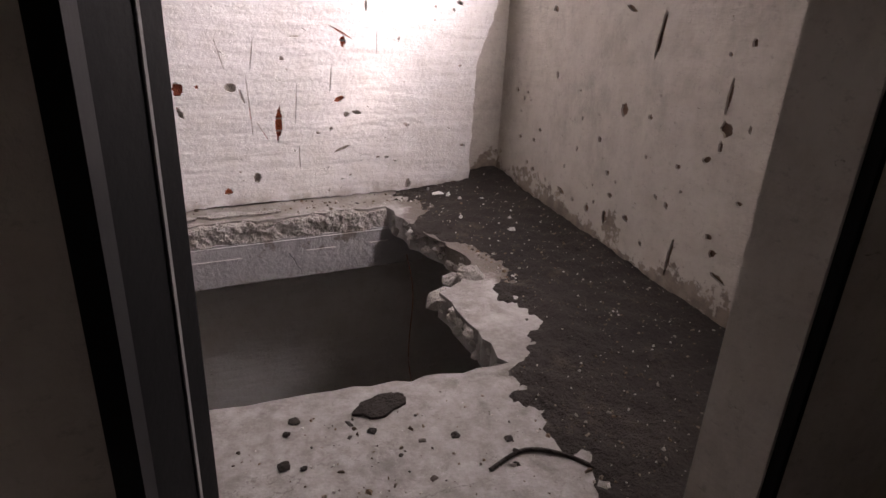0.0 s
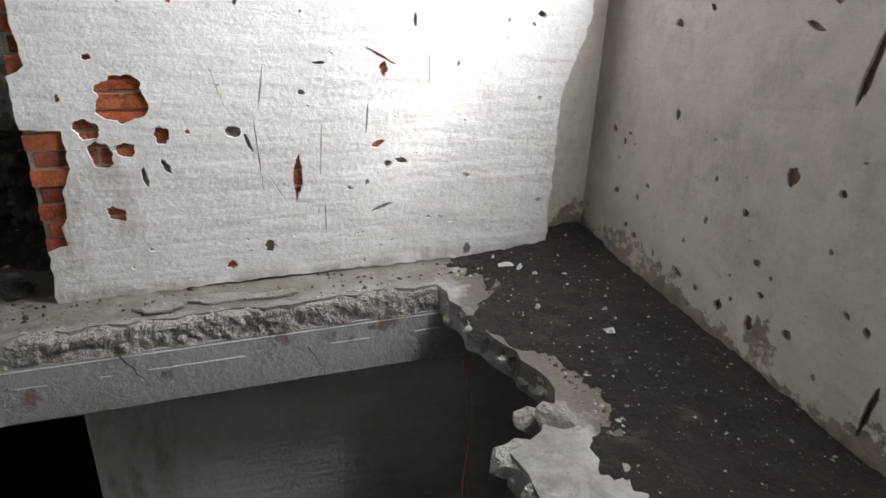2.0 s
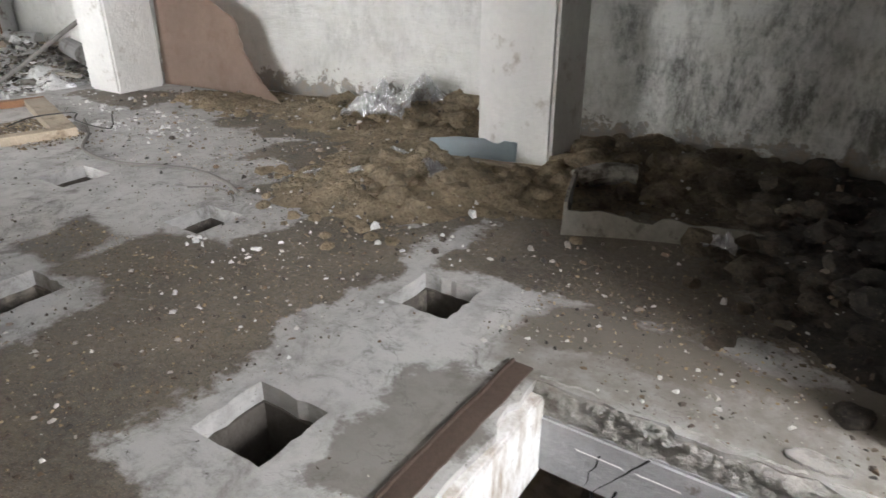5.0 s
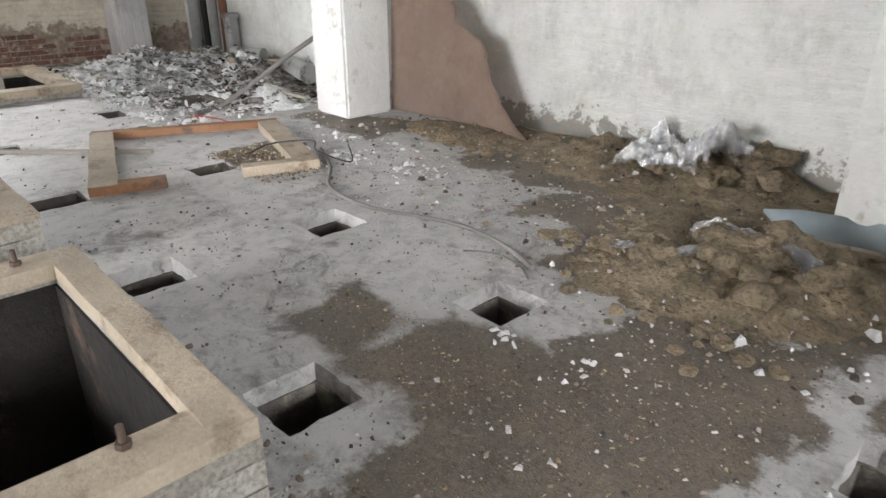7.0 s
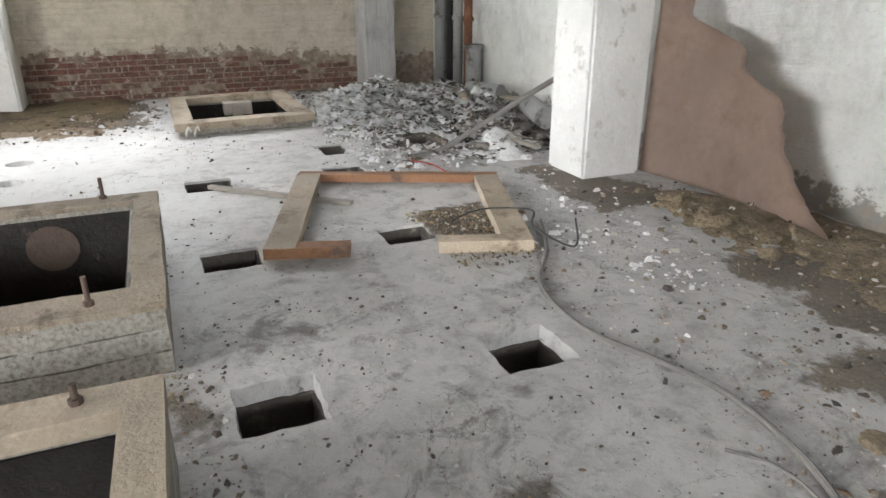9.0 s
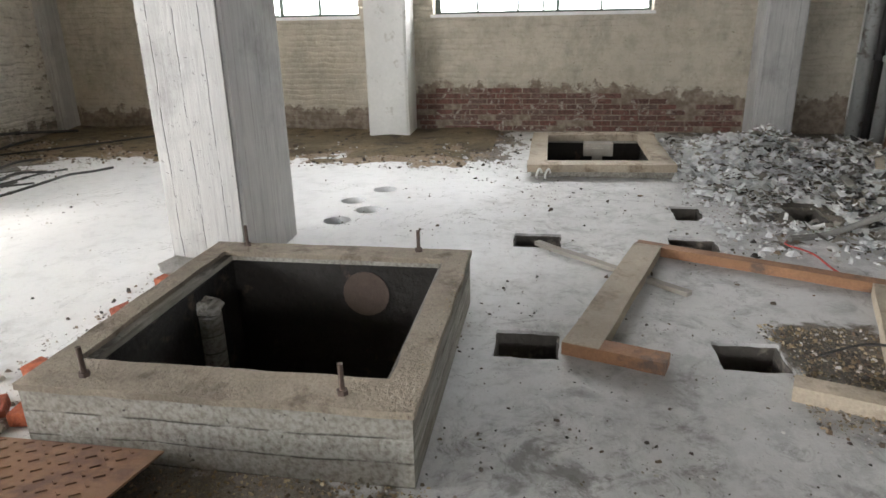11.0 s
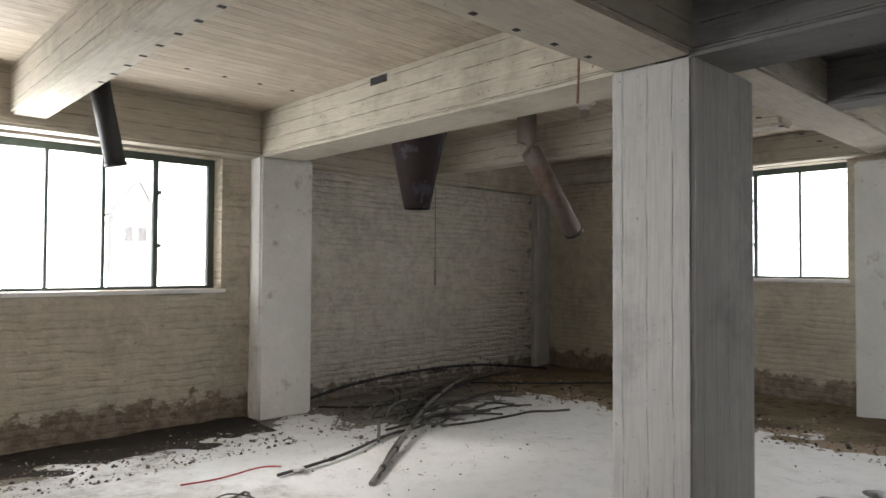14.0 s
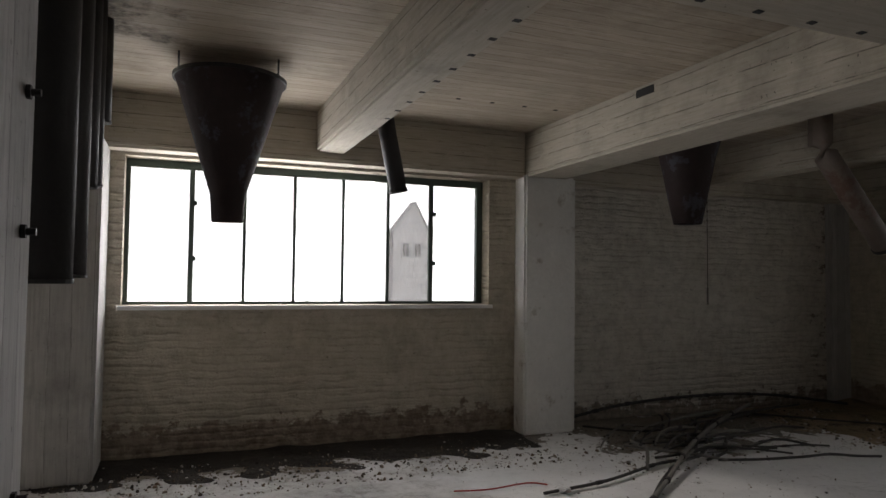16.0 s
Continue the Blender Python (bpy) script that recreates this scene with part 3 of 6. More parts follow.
# floor with its openings
BIG_HOLE = [(-1.6, 3.69), (-1.6, 1.95), (-0.6, 1.93), (0.09, 1.9), (0.5, 1.87), (1.21, 1.81), (1.2, 2.3), (1.19, 2.47), (1.34, 2.55), (1.5, 2.75), (1.44, 3.1), (1.36, 3.3), (1.36, 3.6), (1.34, 3.69)]
HOLES = [(-2.5, -2.15, 2.75, 3.08), (-2.5, -2.15, 3.87, 4.2), (-4.24, -3.9, 2.75, 3.08), (-4.22, -3.9, 3.86, 4.2), (-5.69, -5.34, 2.75, 3.09), (-5.69, -5.34, 3.86, 4.21),
         (-7.28, -6.97, 2.74, 3.08), (-7.27, -6.97, 3.87, 4.2), (-9.0, -8.67, 2.74, 3.1), (-9.0, -8.7, 3.9, 4.25), (-9.9, -9.47, 4.05, 4.3), (-9.95, -9.5, 5.0, 5.28)]
PITS = [(-7.52, -6.0, 1.03, 2.48), (-5.2, -3.72, 0.78, 2.48), (-12.8, -11.0, 2.85, 4.2)]
ROUND = [(-9.2, 1.21), (-9.84, 1.17), (-9.55, 1.39), (-10.28, 1.37)]


def ring(x, y, r, n=20):
    return [(x + r * math.cos(k * math.tau / n), y + r * math.sin(k * math.tau / n)) for k in range(n)]


cuts = [rough_loop(BIG_HOLE, 0.07, 0.022, 3)]
cuts += [rough_loop(rect(*h), 0.045, 0.008, i) for i, h in enumerate(HOLES)]
cuts += [rect(*h) for h in PITS] + [ring(x, y, 0.12) for x, y in ROUND]
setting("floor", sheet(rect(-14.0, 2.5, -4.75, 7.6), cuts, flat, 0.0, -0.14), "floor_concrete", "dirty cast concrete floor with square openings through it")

bm = bmesh.new()
box(bm, -14.0, 2.5, -4.75, 7.6, -3.3, -3.2)
setting("floor_lower", bm, "pit_concrete", "dark concrete floor of the storey below")
bm = bmesh.new()
box(bm, -0.37, 2.5, 4.0, 4.3, -3.2, -0.14)
setting("wall_lower", bm, "white_plaster", "dusty whitewashed wall of the storey below")
bm = bmesh.new()
box(bm, -2.2, -1.55, 4.2, 4.75, -3.2, -0.14)
setting("column_lower", bm, "grey_plaster", "dim plastered pillar of the storey below")
bm = bmesh.new()
for x0, x1, y0, y1 in ((-14.3, -14.0, -5, 7.6), (2.5, 2.8, -5, 7.6), (-14, 2.5, -5, -4.75), (-14, 2.5, 7.6, 7.9)):
    box(bm, x0, x1, y0, y1, -3.3, -0.14)
setting("wall_basement", bm, "pit_concrete", "dark concrete walls of the storey below")

# walls
CEIL = 3.56
setting("wall_west", sheet(rect(-4.75, 7.6, 0, CEIL), [rect(1.29, 4.29, 1.64, 3.18), rect(-1.5, 0.2, 1.64, 3.18)], along_y, -13.75, -14.15), "limewash", "peeling whitewashed brick wall with bare red bricks low down")
setting("wall_south", sheet(rect(-7.86, 2.5, 0, CEIL), [rect(-7.5, -3.55, 1.52, 3.0), rect(-2.2, 1.5, 1.52, 3.0)], along_x, -4.4, -4.75), "limewash", "stained whitewashed wall under a long window")
setting("wall_south_corner", sheet(rect(-14.15, -7.86, 0, CEIL), [], along_x, -4.65, -5.0), "brickwash", "uneven whitewashed brick wall")
setting("wall_north", sheet(rect(-14.15, 2.5, 0, CEIL), [], along_x, 6.9, 7.2), "mould_plaster", "mouldy whitewashed plaster wall")

def gouge(u, v, w, h, lean, seed):
    """The ragged outline of a place where plaster was knocked off."""
    r = random.Random(seed)
    n = 15 if w * h < 0.004 else 48
    ca, sa = math.cos(lean), math.sin(lean)
    out = []
    for k in range(n):
        a = k * math.tau / n
        d = r.uniform(0.36, 0.57) if n == 15 else 0.42 + 0.14 * noise.noise(Vector((math.cos(a) * 1.7, math.sin(a) * 1.7, seed * 3.3))) + 0.06 * noise.noise(Vector((math.cos(a) * 5, math.sin(a) * 5, seed * 1.3))) + r.uniform(-0.012, 0.012)
        d = min(d, 0.57)
        p, q = w * d * math.cos(a), h * d * math.sin(a)
        out.append((u + p * ca - q * sa, v + p * sa + q * ca))
    return out


# x, z, width, height, lean: bare brick, then grey dents and scratches
BARE = [(0.03, 0.9, 0.23, 0.25, 0.2), (0.02, 0.685, 0.09, 0.08, 0), (-0.115, 0.78, 0.13, 0.1, -0.4), (-0.075, 0.665, 0.11, 0.14, 0.3), (-0.06, 0.4, 0.11, 0.07, -0.7),
        (0.73, 0.51, 0.05, 0.25, -0.1), (1.14, 1.0, 0.04, 0.07, 0), (1.11, 0.65, 0.08, 0.035, 0.4), (0.4, 0.1, 0.05, 0.05, 0), (0.26, 1.31, 0.03, 0.08, 0)]
DENTS = [(0.165, 0.74, 0.07, 0.1, 0.1), (0.08, 0.56, 0.025, 0.1, 0.1), (0.17, 0.6, 0.03, 0.08, 0.4), (0.46, 0.74, 0.09, 0.06, -0.3), (0.58, 0.18, 0.05, 0.08, 0), (1.59, 0.05, 0.05, 0.08, 0), (1.16, 0.55, 0.045, 0.035, 0), (1.23, 0.56, 0.07, 0.03, -0.2), (1.13, 0.33, 0.12, 0.025, 0.3), (0.52, 1.3, 0.025, 0.07, -0.3),
         (0.85, 1.03, 0.06, 0.015, 0), (0.52, 0.69, 0.018, 0.1, 0.3), (-0.2, 0.91, 0.02, 0.04, 0), (-0.07, 1.07, 0.04, 0.03, 0), (1.29, 1.21, 0.02, 0.07, 0)]
CUTS = [(0.41, 0.93, 0.006, 0.2, 0.25), (0.59, 0.93, 0.008, 0.2, -0.15), (0.84, 0.62, 0.005, 0.28, -0.06), (0.56, 0.63, 0.006, 0.38, 0.06), (1.36, 1.0, 0.006, 0.15, 0), (1.06, 0.77, 0.01, 0.16, -0.08), (1.12, 1.06, 0.2, 0.012, -0.5), (0.63, 0.47, 0.006, 0.15, 0.5), (0.85, 0.29, 0.007, 0.17, 0)]
marks = [gouge(*g, 40 + k) for k, g in enumerate(BARE + DENTS + CUTS)]
rr = random.Random(9)
EDGE = [(-0.29, 0.52, 0.16, 0.5), (-0.33, 1.17, 0.08, 0.36)]
taken = [(g[0], g[1], max(g[2], g[3])) for g in BARE + DENTS + CUTS + EDGE]
for k in range(90):
    u, v, w = rr.uniform(-0.25, 2.0), rr.uniform(0.03, 2.2), rr.uniform(0.008, 0.03)
    if all(math.hypot(u - a, v - b) > c * 0.62 + 0.035 for a, b, c in taken):
        taken.append((u, v, w))
        marks.append(gouge(u, v, w * rr.uniform(0.6, 1.8), w, rr.uniform(-0.6, 0.6), 200 + k))
QUOIN = [(-0.36, 1.38), (-0.3, 1.36), (-0.31, 1.2), (-0.29, 1.04), (-0.36, 1.0), (-0.355, 0.79), (-0.21, 0.775), (-0.2, 0.62), (-0.25, 0.52), (-0.25, 0.4), (-0.28, 0.36), (-0.27, 0.27), (-0.35, 0.25)]
WALL_END = [(-0.36, 0.0), (2.06, 0.0), (2.07, 0.86), (2.19, 1.2), (2.2, 1.4), (2.2, CEIL), (-0.36, CEIL)]
wall_white = setting("wall_white", sheet(rough_loop(WALL_END[:1] + [(0.8, 0.012)] + WALL_END[1:] + QUOIN, 0.035, 0.007, 2), marks, along_x, 3.95, 3.966), "white_plaster", "bright whitewashed brick wall with plaster knocked off")
setting("wall_white_core", sheet([(u - (0.008 if u > 0 else -0.008), v) for u, v in WALL_END], [], along_x, 3.98, 4.22), "mortar", "brick core of the white wall")
EAST = [(2.46, 1.21, 0.042, 0.292, 0.15), (1.95, 1.02, 0.031, 0.186, 0.05), (1.93, 0.88, 0.088, 0.077, 0), (1.94, 0.8, 0.031, 0.052, 0), (2.65, 0.81, 0.073, 0.084, 0), (2.12, 0.19, 0.036, 0.207, 0.1), (2.69, 0.19, 0.052, 0.084, 0), (2.71, 1.31, 0.094, 0.026, 0.3), (3.36, 0.87, 0.032, 0.053, 0), (1.8, 0.91, 0.021, 0.036, 0), (3.17, 0.19, 0.095, 0.032, 0.3), (2.87, 0.18, 0.053, 0.053, 0), (1.79, 0.23, 0.093, 0.031, 0.2), (1.63, 0.36, 0.082, 0.031, 0.2)]
emarks, etaken = [gouge(*g, 300 + k) for k, g in enumerate(EAST)], [(g[0], g[1], max(g[2], g[3])) for g in EAST]
for k in range(110):
    u, v, w = rr.uniform(0.9, 3.9), min(rr.uniform(0.08, 1.75), rr.uniform(0.08, 1.75)), rr.uniform(0.008, 0.04)
    if all(math.hypot(u - a, v - b) > c * 0.62 + 0.045 for a, b, c in etaken):
        etaken.append((u, v, w))
        emarks.append(gouge(u, v, w * rr.uniform(0.6, 1.8), w, rr.uniform(-0.6, 0.6), 500 + k))
setting("wall_east", sheet(rect(-5.0, 7.2, 0, CEIL), emarks + [rect(1.7, 3.5, 1.85, 3.05)], along_east, 2.25, 2.263), "grey_plaster", "scarred grey whitewashed wall")
setting("wall_east_core", sheet(rect(-5.0, 7.2, 0, CEIL), [rect(1.7, 3.5, 1.85, 3.05)], along_east, 2.272, 2.5), "dent_core", "brick core of the scarred wall")
# its western stretch is unseen, added to block light from the south windows
setting("wall_partition", sheet([(-3.2, 0), (-0.1, 0), (-0.1, 2.1), (1.08, 2.1), (1.08, 0), (2.3, 0), (2.3, CEIL), (-3.2, CEIL)], [], along_x, 0.55, 0.73), "grey_plaster", "grey partition wall with a doorway, lengthened out of view to block light")
# two walls out of view, added to keep the entry room dark
bm = bmesh.new()
box(bm, -1.4, -1.2, -1.7, 0.73, 0, CEIL)
setting("wall_entry_west", bm, "grey_plaster", "unseen plastered wall added to keep window light out")
bm = bmesh.new()
box(bm, -1.2, 2.2, -1.7, -1.5, 0, CEIL)
setting("wall_entry_south", bm, "grey_plaster", "unseen plastered wall added to keep window light out")
bm = bmesh.new()
box(bm, 2.06, 2.48, 4.09, 4.3, 0, CEIL)
setting("wall_recess", bm, "grey_plaster", "narrow plastered recess in the corner")
bm = bmesh.new()
box(bm, -14.15, 2.5, -5.0, 0.75, CEIL, CEIL + 0.25)
setting("ceiling", bm, "ceiling_concrete", "stained whitewashed board-marked concrete ceiling")
# north half of the ceiling in a darker tone of the same boarding
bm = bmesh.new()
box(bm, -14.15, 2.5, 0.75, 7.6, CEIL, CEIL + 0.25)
setting("ceiling_north", bm, "dark_ceiling", "darker-toned board-marked concrete ceiling")

# columns and beams
def concrete_bar(name, x0, x1, y0, y1, z0, z1, label, kind="structure", material="column_concrete"):
    bm = bmesh.new()
    box(bm, x0, x1, y0, y1, z0, z1)
    bmesh.ops.bevel(bm, geom=bm.edges[:], offset=0.025, segments=2, affect="EDGES")
    return setting(name, bm, material, label)


COLUMNS = [(-8.75, -7.87, 0.47, 1.03), (-8.31, -7.75, 5.82, 6.4), (-3.2, -2.6, 5.86, 6.4), (-3.67, -3.11, 0.47, 1.03), (-8.55, -7.85, -4.7, -4.15), (-13.8, -13.18, 0.43, 1.01), (-3.42, -2.85, -4.7, -3.75), (-13.8, -13.35, -4.95, -4.55), (-13.8, -13.3, 5.6, 6.1)]
for i, c in enumerate(COLUMNS):
    concrete_bar("column_%d" % (i + 1), *c, 0, 3.06, "board-marked concrete column with chipped whitewash", material="pale_column" if i in (1, 2, 4, 5) else "column_concrete")
BEAMS = [(-8.43, -7.87, -4.4, 0.75, 3.04), (-8.43, -7.87, 0.75, 6.9, 3.04), (-3.2, -2.64, -4.4, 0.75, 3.04), (-3.2, -2.64, 0.75, 6.9, 3.04), (-5.69, -5.38, -4.2, 0.5, 3.13), (-5.69, -5.38, 1.0, 6.9, 3.13), (-11.0, -10.7, -4.6, 0.5, 3.13), (-10.8, -10.42, 0.95, 6.9, 3.19),
         (-13.7, -8.4, 0.48, 0.98, 3.2), (-7.9, 2.4, 0.47, 1.03, 3.05), (-13.7, -10.7, 2.1, 2.42, 3.22), (-7.86, -3.2, -4.41, -4.15, 3.03), (-13.75, -13.5, -4.6, 6.9, 3.19), (-14, -8.4, -4.66, -4.4, 3.03)]
# beams along y that start north of 0.7 take the darker tone
for i, (x0, x1, y0, y1, z0) in enumerate(BEAMS):
    concrete_bar("beam_%d" % (i + 1), x0, x1, y0, y1, z0, CEIL + 0.02, "board-marked concrete ceiling beam", material=("dark_beam" if y0 > 0.7 else "beam_concrete_y") if y1 - y0 > x1 - x0 else "beam_concrete_x")

# the beams round the broken opening
bm = bmesh.new()
box(bm, -1.6, 1.6, 3.64, 4.0, -0.4, -0.125)
bmesh.ops.bevel(bm, geom=bm.edges[:], offset=0.012, segments=2, affect="EDGES")
setting("beam_hole_back", bm, "edge_concrete", "grey-painted concrete edge beam")
bm = bmesh.new()
box(bm, -1.85, -1.55, 1.0, 3.66, -0.42, -0.035)
bmesh.ops.bevel(bm, geom=bm.edges[:], offset=0.012, segments=2, affect="EDGES")
setting("beam_hole_side", bm, "white_plaster", "white-painted concrete edge beam")



# windows
def window(name, put, u0, u1, z0, z1, bars, thick, label):
    """Steel window in its opening: put(u, v, w) lays it into the wall; bars at fractions of the width."""
    th = tagged(new(name), label, "window", kind="structure")

    def strip(bm, a, b, c, d, e, f):
        vs = [bm.verts.new(put(u, v, w)) for u in (a, b) for v in (c, d) for w in (e, f)]
        for k in ((0, 1, 3, 2), (4, 6, 7, 5), (0, 4, 5, 1), (2, 3, 7, 6), (0, 2, 6, 4), (1, 5, 7, 3)):
            bm.faces.new([vs[i] for i in k])

    bm = bmesh.new()
    f = 0.075
    strip(bm, u0, u1, z1 - f, z1, 0, 0.07)
    strip(bm, u0, u1, z0, z0 + 0.03, 0, 0.07)
    strip(bm, u0, u0 + f, z0 + 0.03, z1 - f, 0, 0.07)
    strip(bm, u1 - 0.04, u1, z0 + 0.03, z1 - f, 0, 0.07)
    part("window_frame", bm, "green_steel", th, "flaking dark green steel frame")
    edges = [u0 + f] + [u0 + (u1 - u0) * b for b in bars] + [u1 - 0.04]
    for k, b in enumerate(edges[1:-1]):
        bm = bmesh.new()
        w = 0.026 if k in thick else 0.016
        strip(bm, b - w, b + w, z0 + 0.03, z1 - f, 0.01, 0.05)
        if k in thick:
            strip(bm, b - 0.05, b - w, z0 + 0.45, z0 + 0.5, -0.02, 0.02)
            strip(bm, b - 0.05, b - w, z1 - 0.45, z1 - 0.4, -0.02, 0.02)
        part("bar", bm, "green_steel", th)
    for a, b in zip(edges, edges[1:]):
        bm = bmesh.new()
        strip(bm, a, b, z0 + 0.03, z1 - f, 0.03, 0.034)
        part("pane", bm, "glass", th).visible_shadow = False
    bm = bmesh.new()
    strip(bm, u0 - 0.03, u1 + 0.03, z0 - 0.045, z0 - 0.003, -0.26, 0.06)
    part("window_sill", bm, "white_plaster", th, "whitewashed sill")
    return th


def in_south(u, v, w):
    return (u, -4.6 - w, v)


def in_west(u, v, w):
    return (-13.98 - w, u, v)


window("window_1", in_south, -7.5, -3.55, 1.52, 3.0, [0.167, 0.301, 0.435, 0.572, 0.706, 0.841], (0, 5), "long green steel window with clear panes")
window("window_2", in_west, 1.29, 4.29, 1.64, 3.18, [0.203, 0.393, 0.51, 0.577, 0.777], (3,), "green steel window with one casement ajar")
window("window_3", in_west, -1.5, 0.2, 1.64, 3.18, [0.27, 0.62], (0,), "small green steel window")
window("window_4", in_south, -2.2, 1.5, 1.52, 3.0, [0.2, 0.4, 0.6, 0.8], (1,), "long green steel window")

# outside
bm = bmesh.new()
box(bm, -300, 300, -300, 300, -3.6, -3.5)
setting("ground", bm, "soil", "bare ground outside")
bm = bmesh.new()
box(bm, -160, 60, -90.2, -90, -3, 30)
setting("backdrop_south", bm, "white_sky", "glowing sheet standing for bright overcast sky")
bm = bmesh.new()
box(bm, -100.2, -100, -80, 90, -3, 80)
setting("backdrop_west", bm, "white_sky", "glowing sheet standing for bright overcast sky")
# unseen glowing sheet added to brighten the house front
bm = bmesh.new()
box(bm, -160, 60, 100, 100.2, -3, 70)
setting("backdrop_north", bm, "white_sky", "glowing sheet standing for bright overcast sky")
house = thing("gabled_house", "pale slate-hung gabled house beyond the window", "house")
bm = bmesh.new()
APEX, EAVE, HL, HR = (-18.72, 6.8), 4.85, -19.75, -17.2
gable = [(HL, -3.45), (HR, -3.45), (HR, EAVE), APEX, (HL, EAVE)]
near_, far_ = [bm.verts.new((u, -40, v)) for u, v in gable], [bm.verts.new((u, -41, v)) for u, v in gable]
bm.faces.new(near_)
bm.faces.new(far_[::-1])
for k in range(5):
    bm.faces.new((near_[k], far_[k], far_[(k + 1) % 5], near_[(k + 1) % 5]))
part("wall", bm, "slate_joint", house)
hr = random.Random(4)
bm = bmesh.new()
for k in range(36):
    z = -1.0 + 0.215 * k
    up = max(0.0, (z + 0.2 - EAVE) / (APEX[1] - EAVE))
    a_, b_ = HL + (APEX[0] - HL) * up, HR + (APEX[0] - HR) * up
    u = a_ + 0.02 - (0.15 if k % 2 else 0)
    while u < b_ - 0.05:
        w = hr.uniform(0.26, 0.36)
        u0, u1 = max(u, a_), min(u + w - 0.035, b_)
        clear = not (3.1 < z + 0.1 < 4.2 and any(q - 0.05 < u1 and u0 < q + 0.6 for q in (-18.35, -19.2)))
        if u1 - u0 > 0.06 and clear and hr.random() > 0.04:
            box(bm, u0, u1, -39.99, -39.95 + hr.uniform(-0.01, 0.01), z + hr.uniform(0, 0.02), z + 0.18)
        u += w
tagged(part("slates", bm, "slate", house), kind="stuff")
for sx, foot_x in ((-1, HL), (1, HR)):
    bm = bmesh.new()
    for y0 in (-41.05, -39.85):
        for x, z in ((foot_x + sx * 0.12, EAVE - 0.15), (APEX[0], APEX[1] + 0.02), (APEX[0], APEX[1] + 0.16), (foot_x + sx * 0.12, EAVE - 0.01)):
            bm.verts.new((x, y0, z))
    bm.verts.ensure_lookup_table()
    v = bm.verts
    for q in ((0, 1, 2, 3), (4, 5, 6, 7), (0, 1, 5, 4), (1, 2, 6, 5), (2, 3, 7, 6), (3, 0, 4, 7)):
        bm.faces.new([v[k] for k in q])
    part("roof", bm, "slate_joint", house)
for u in (-18.35, -19.2):
    win = bmesh.new()
    box(win, u, u + 0.55, -39.995, -39.93, 3.1, 4.15)
    fr = part("window", win, "slate", house)
    for q in (0.05, 0.3):
        bm = bmesh.new()
        box(bm, u + q, u + q + 0.2, -39.94, -39.92, 3.18, 4.07)
        part("pane", bm, "dark_metal", fr)


# swept and scattered shapes
def tube(bm, pts, r, n=8, r2=None):
    """A round bar through points, capped."""
    rings = []
    for k, p in enumerate(pts):
        p = Vector(p)
        d = (Vector(pts[min(k + 1, len(pts) - 1)]) - Vector(pts[max(k - 1, 0)])).normalized()
        a = d.cross(Vector((0, 0, 1)) if abs(d.z) < 0.9 else Vector((1, 0, 0))).normalized()
        b = d.cross(a)
        rad = r if r2 is None else r + (r2 - r) * k / (len(pts) - 1)
        rings.append([bm.verts.new(p + (a * math.cos(q * math.tau / n) + b * math.sin(q * math.tau / n)) * rad) for q in range(n)])
    for u, v in zip(rings, rings[1:]):
        for q in range(n):
            bm.faces.new((u[q], u[(q + 1) % n], v[(q + 1) % n], v[q]))
    bm.faces.new(rings[0])
    bm.faces.new(rings[-1][::-1])


def bend(pts, n=6):
    """A smooth line through points."""
    out = []
    P = [Vector(p) for p in pts]
    for k in range(len(P) - 1):
        a, b, c, d = P[max(k - 1, 0)], P[k], P[k + 1], P[min(k + 2, len(P) - 1)]
        for q in range(n):
            t = q / n
            out.append(0.5 * (2 * b + (c - a) * t + (2 * a - 5 * b + 4 * c - d) * t * t + (3 * b - a - 3 * c + d) * t ** 3))
    return out + [P[-1]]


def lathe(bm, rings, at, n=28):
    """Rings (radius, z) turned about a vertical line."""
    prev = None
    for r, z in rings:
        cur = [bm.verts.new((at[0] + r * math.cos(q * math.tau / n), at[1] + r * math.sin(q * math.tau / n), z)) for q in range(n)]
        if prev:
            for q in range(n):
                bm.faces.new((prev[q], prev[(q + 1) % n], cur[(q + 1) % n], cur[q]))
        prev = cur


def plank(bm, a, b, width, z0, z1, side=1, seed=0):
    """A sawn board from a to b on the plan, its width to one side, with slightly uneven edges."""
    r = random.Random(seed)
    d = Vector((b[0] - a[0], b[1] - a[1], 0))
    n = Vector((-d.y, d.x, 0)).normalized() * width * side
    k = 6
    rows = []
    for i in range(k + 1):
        p = Vector((a[0], a[1], 0)) + d * i / k
        j, h = r.uniform(-0.004, 0.004), r.uniform(-0.003, 0.003)
        rows.append([bm.verts.new(p + n * f + Vector((j, j, z + h))) for f, z in ((0, z0), (1, z0), (1, z1), (0, z1))])
    for u, v in zip(rows, rows[1:]):
        for q in range(4):
            bm.faces.new((u[q], u[(q + 1) % 4], v[(q + 1) % 4], v[q]))
    bm.faces.new(rows[0])
    bm.faces.new(rows[-1][::-1])


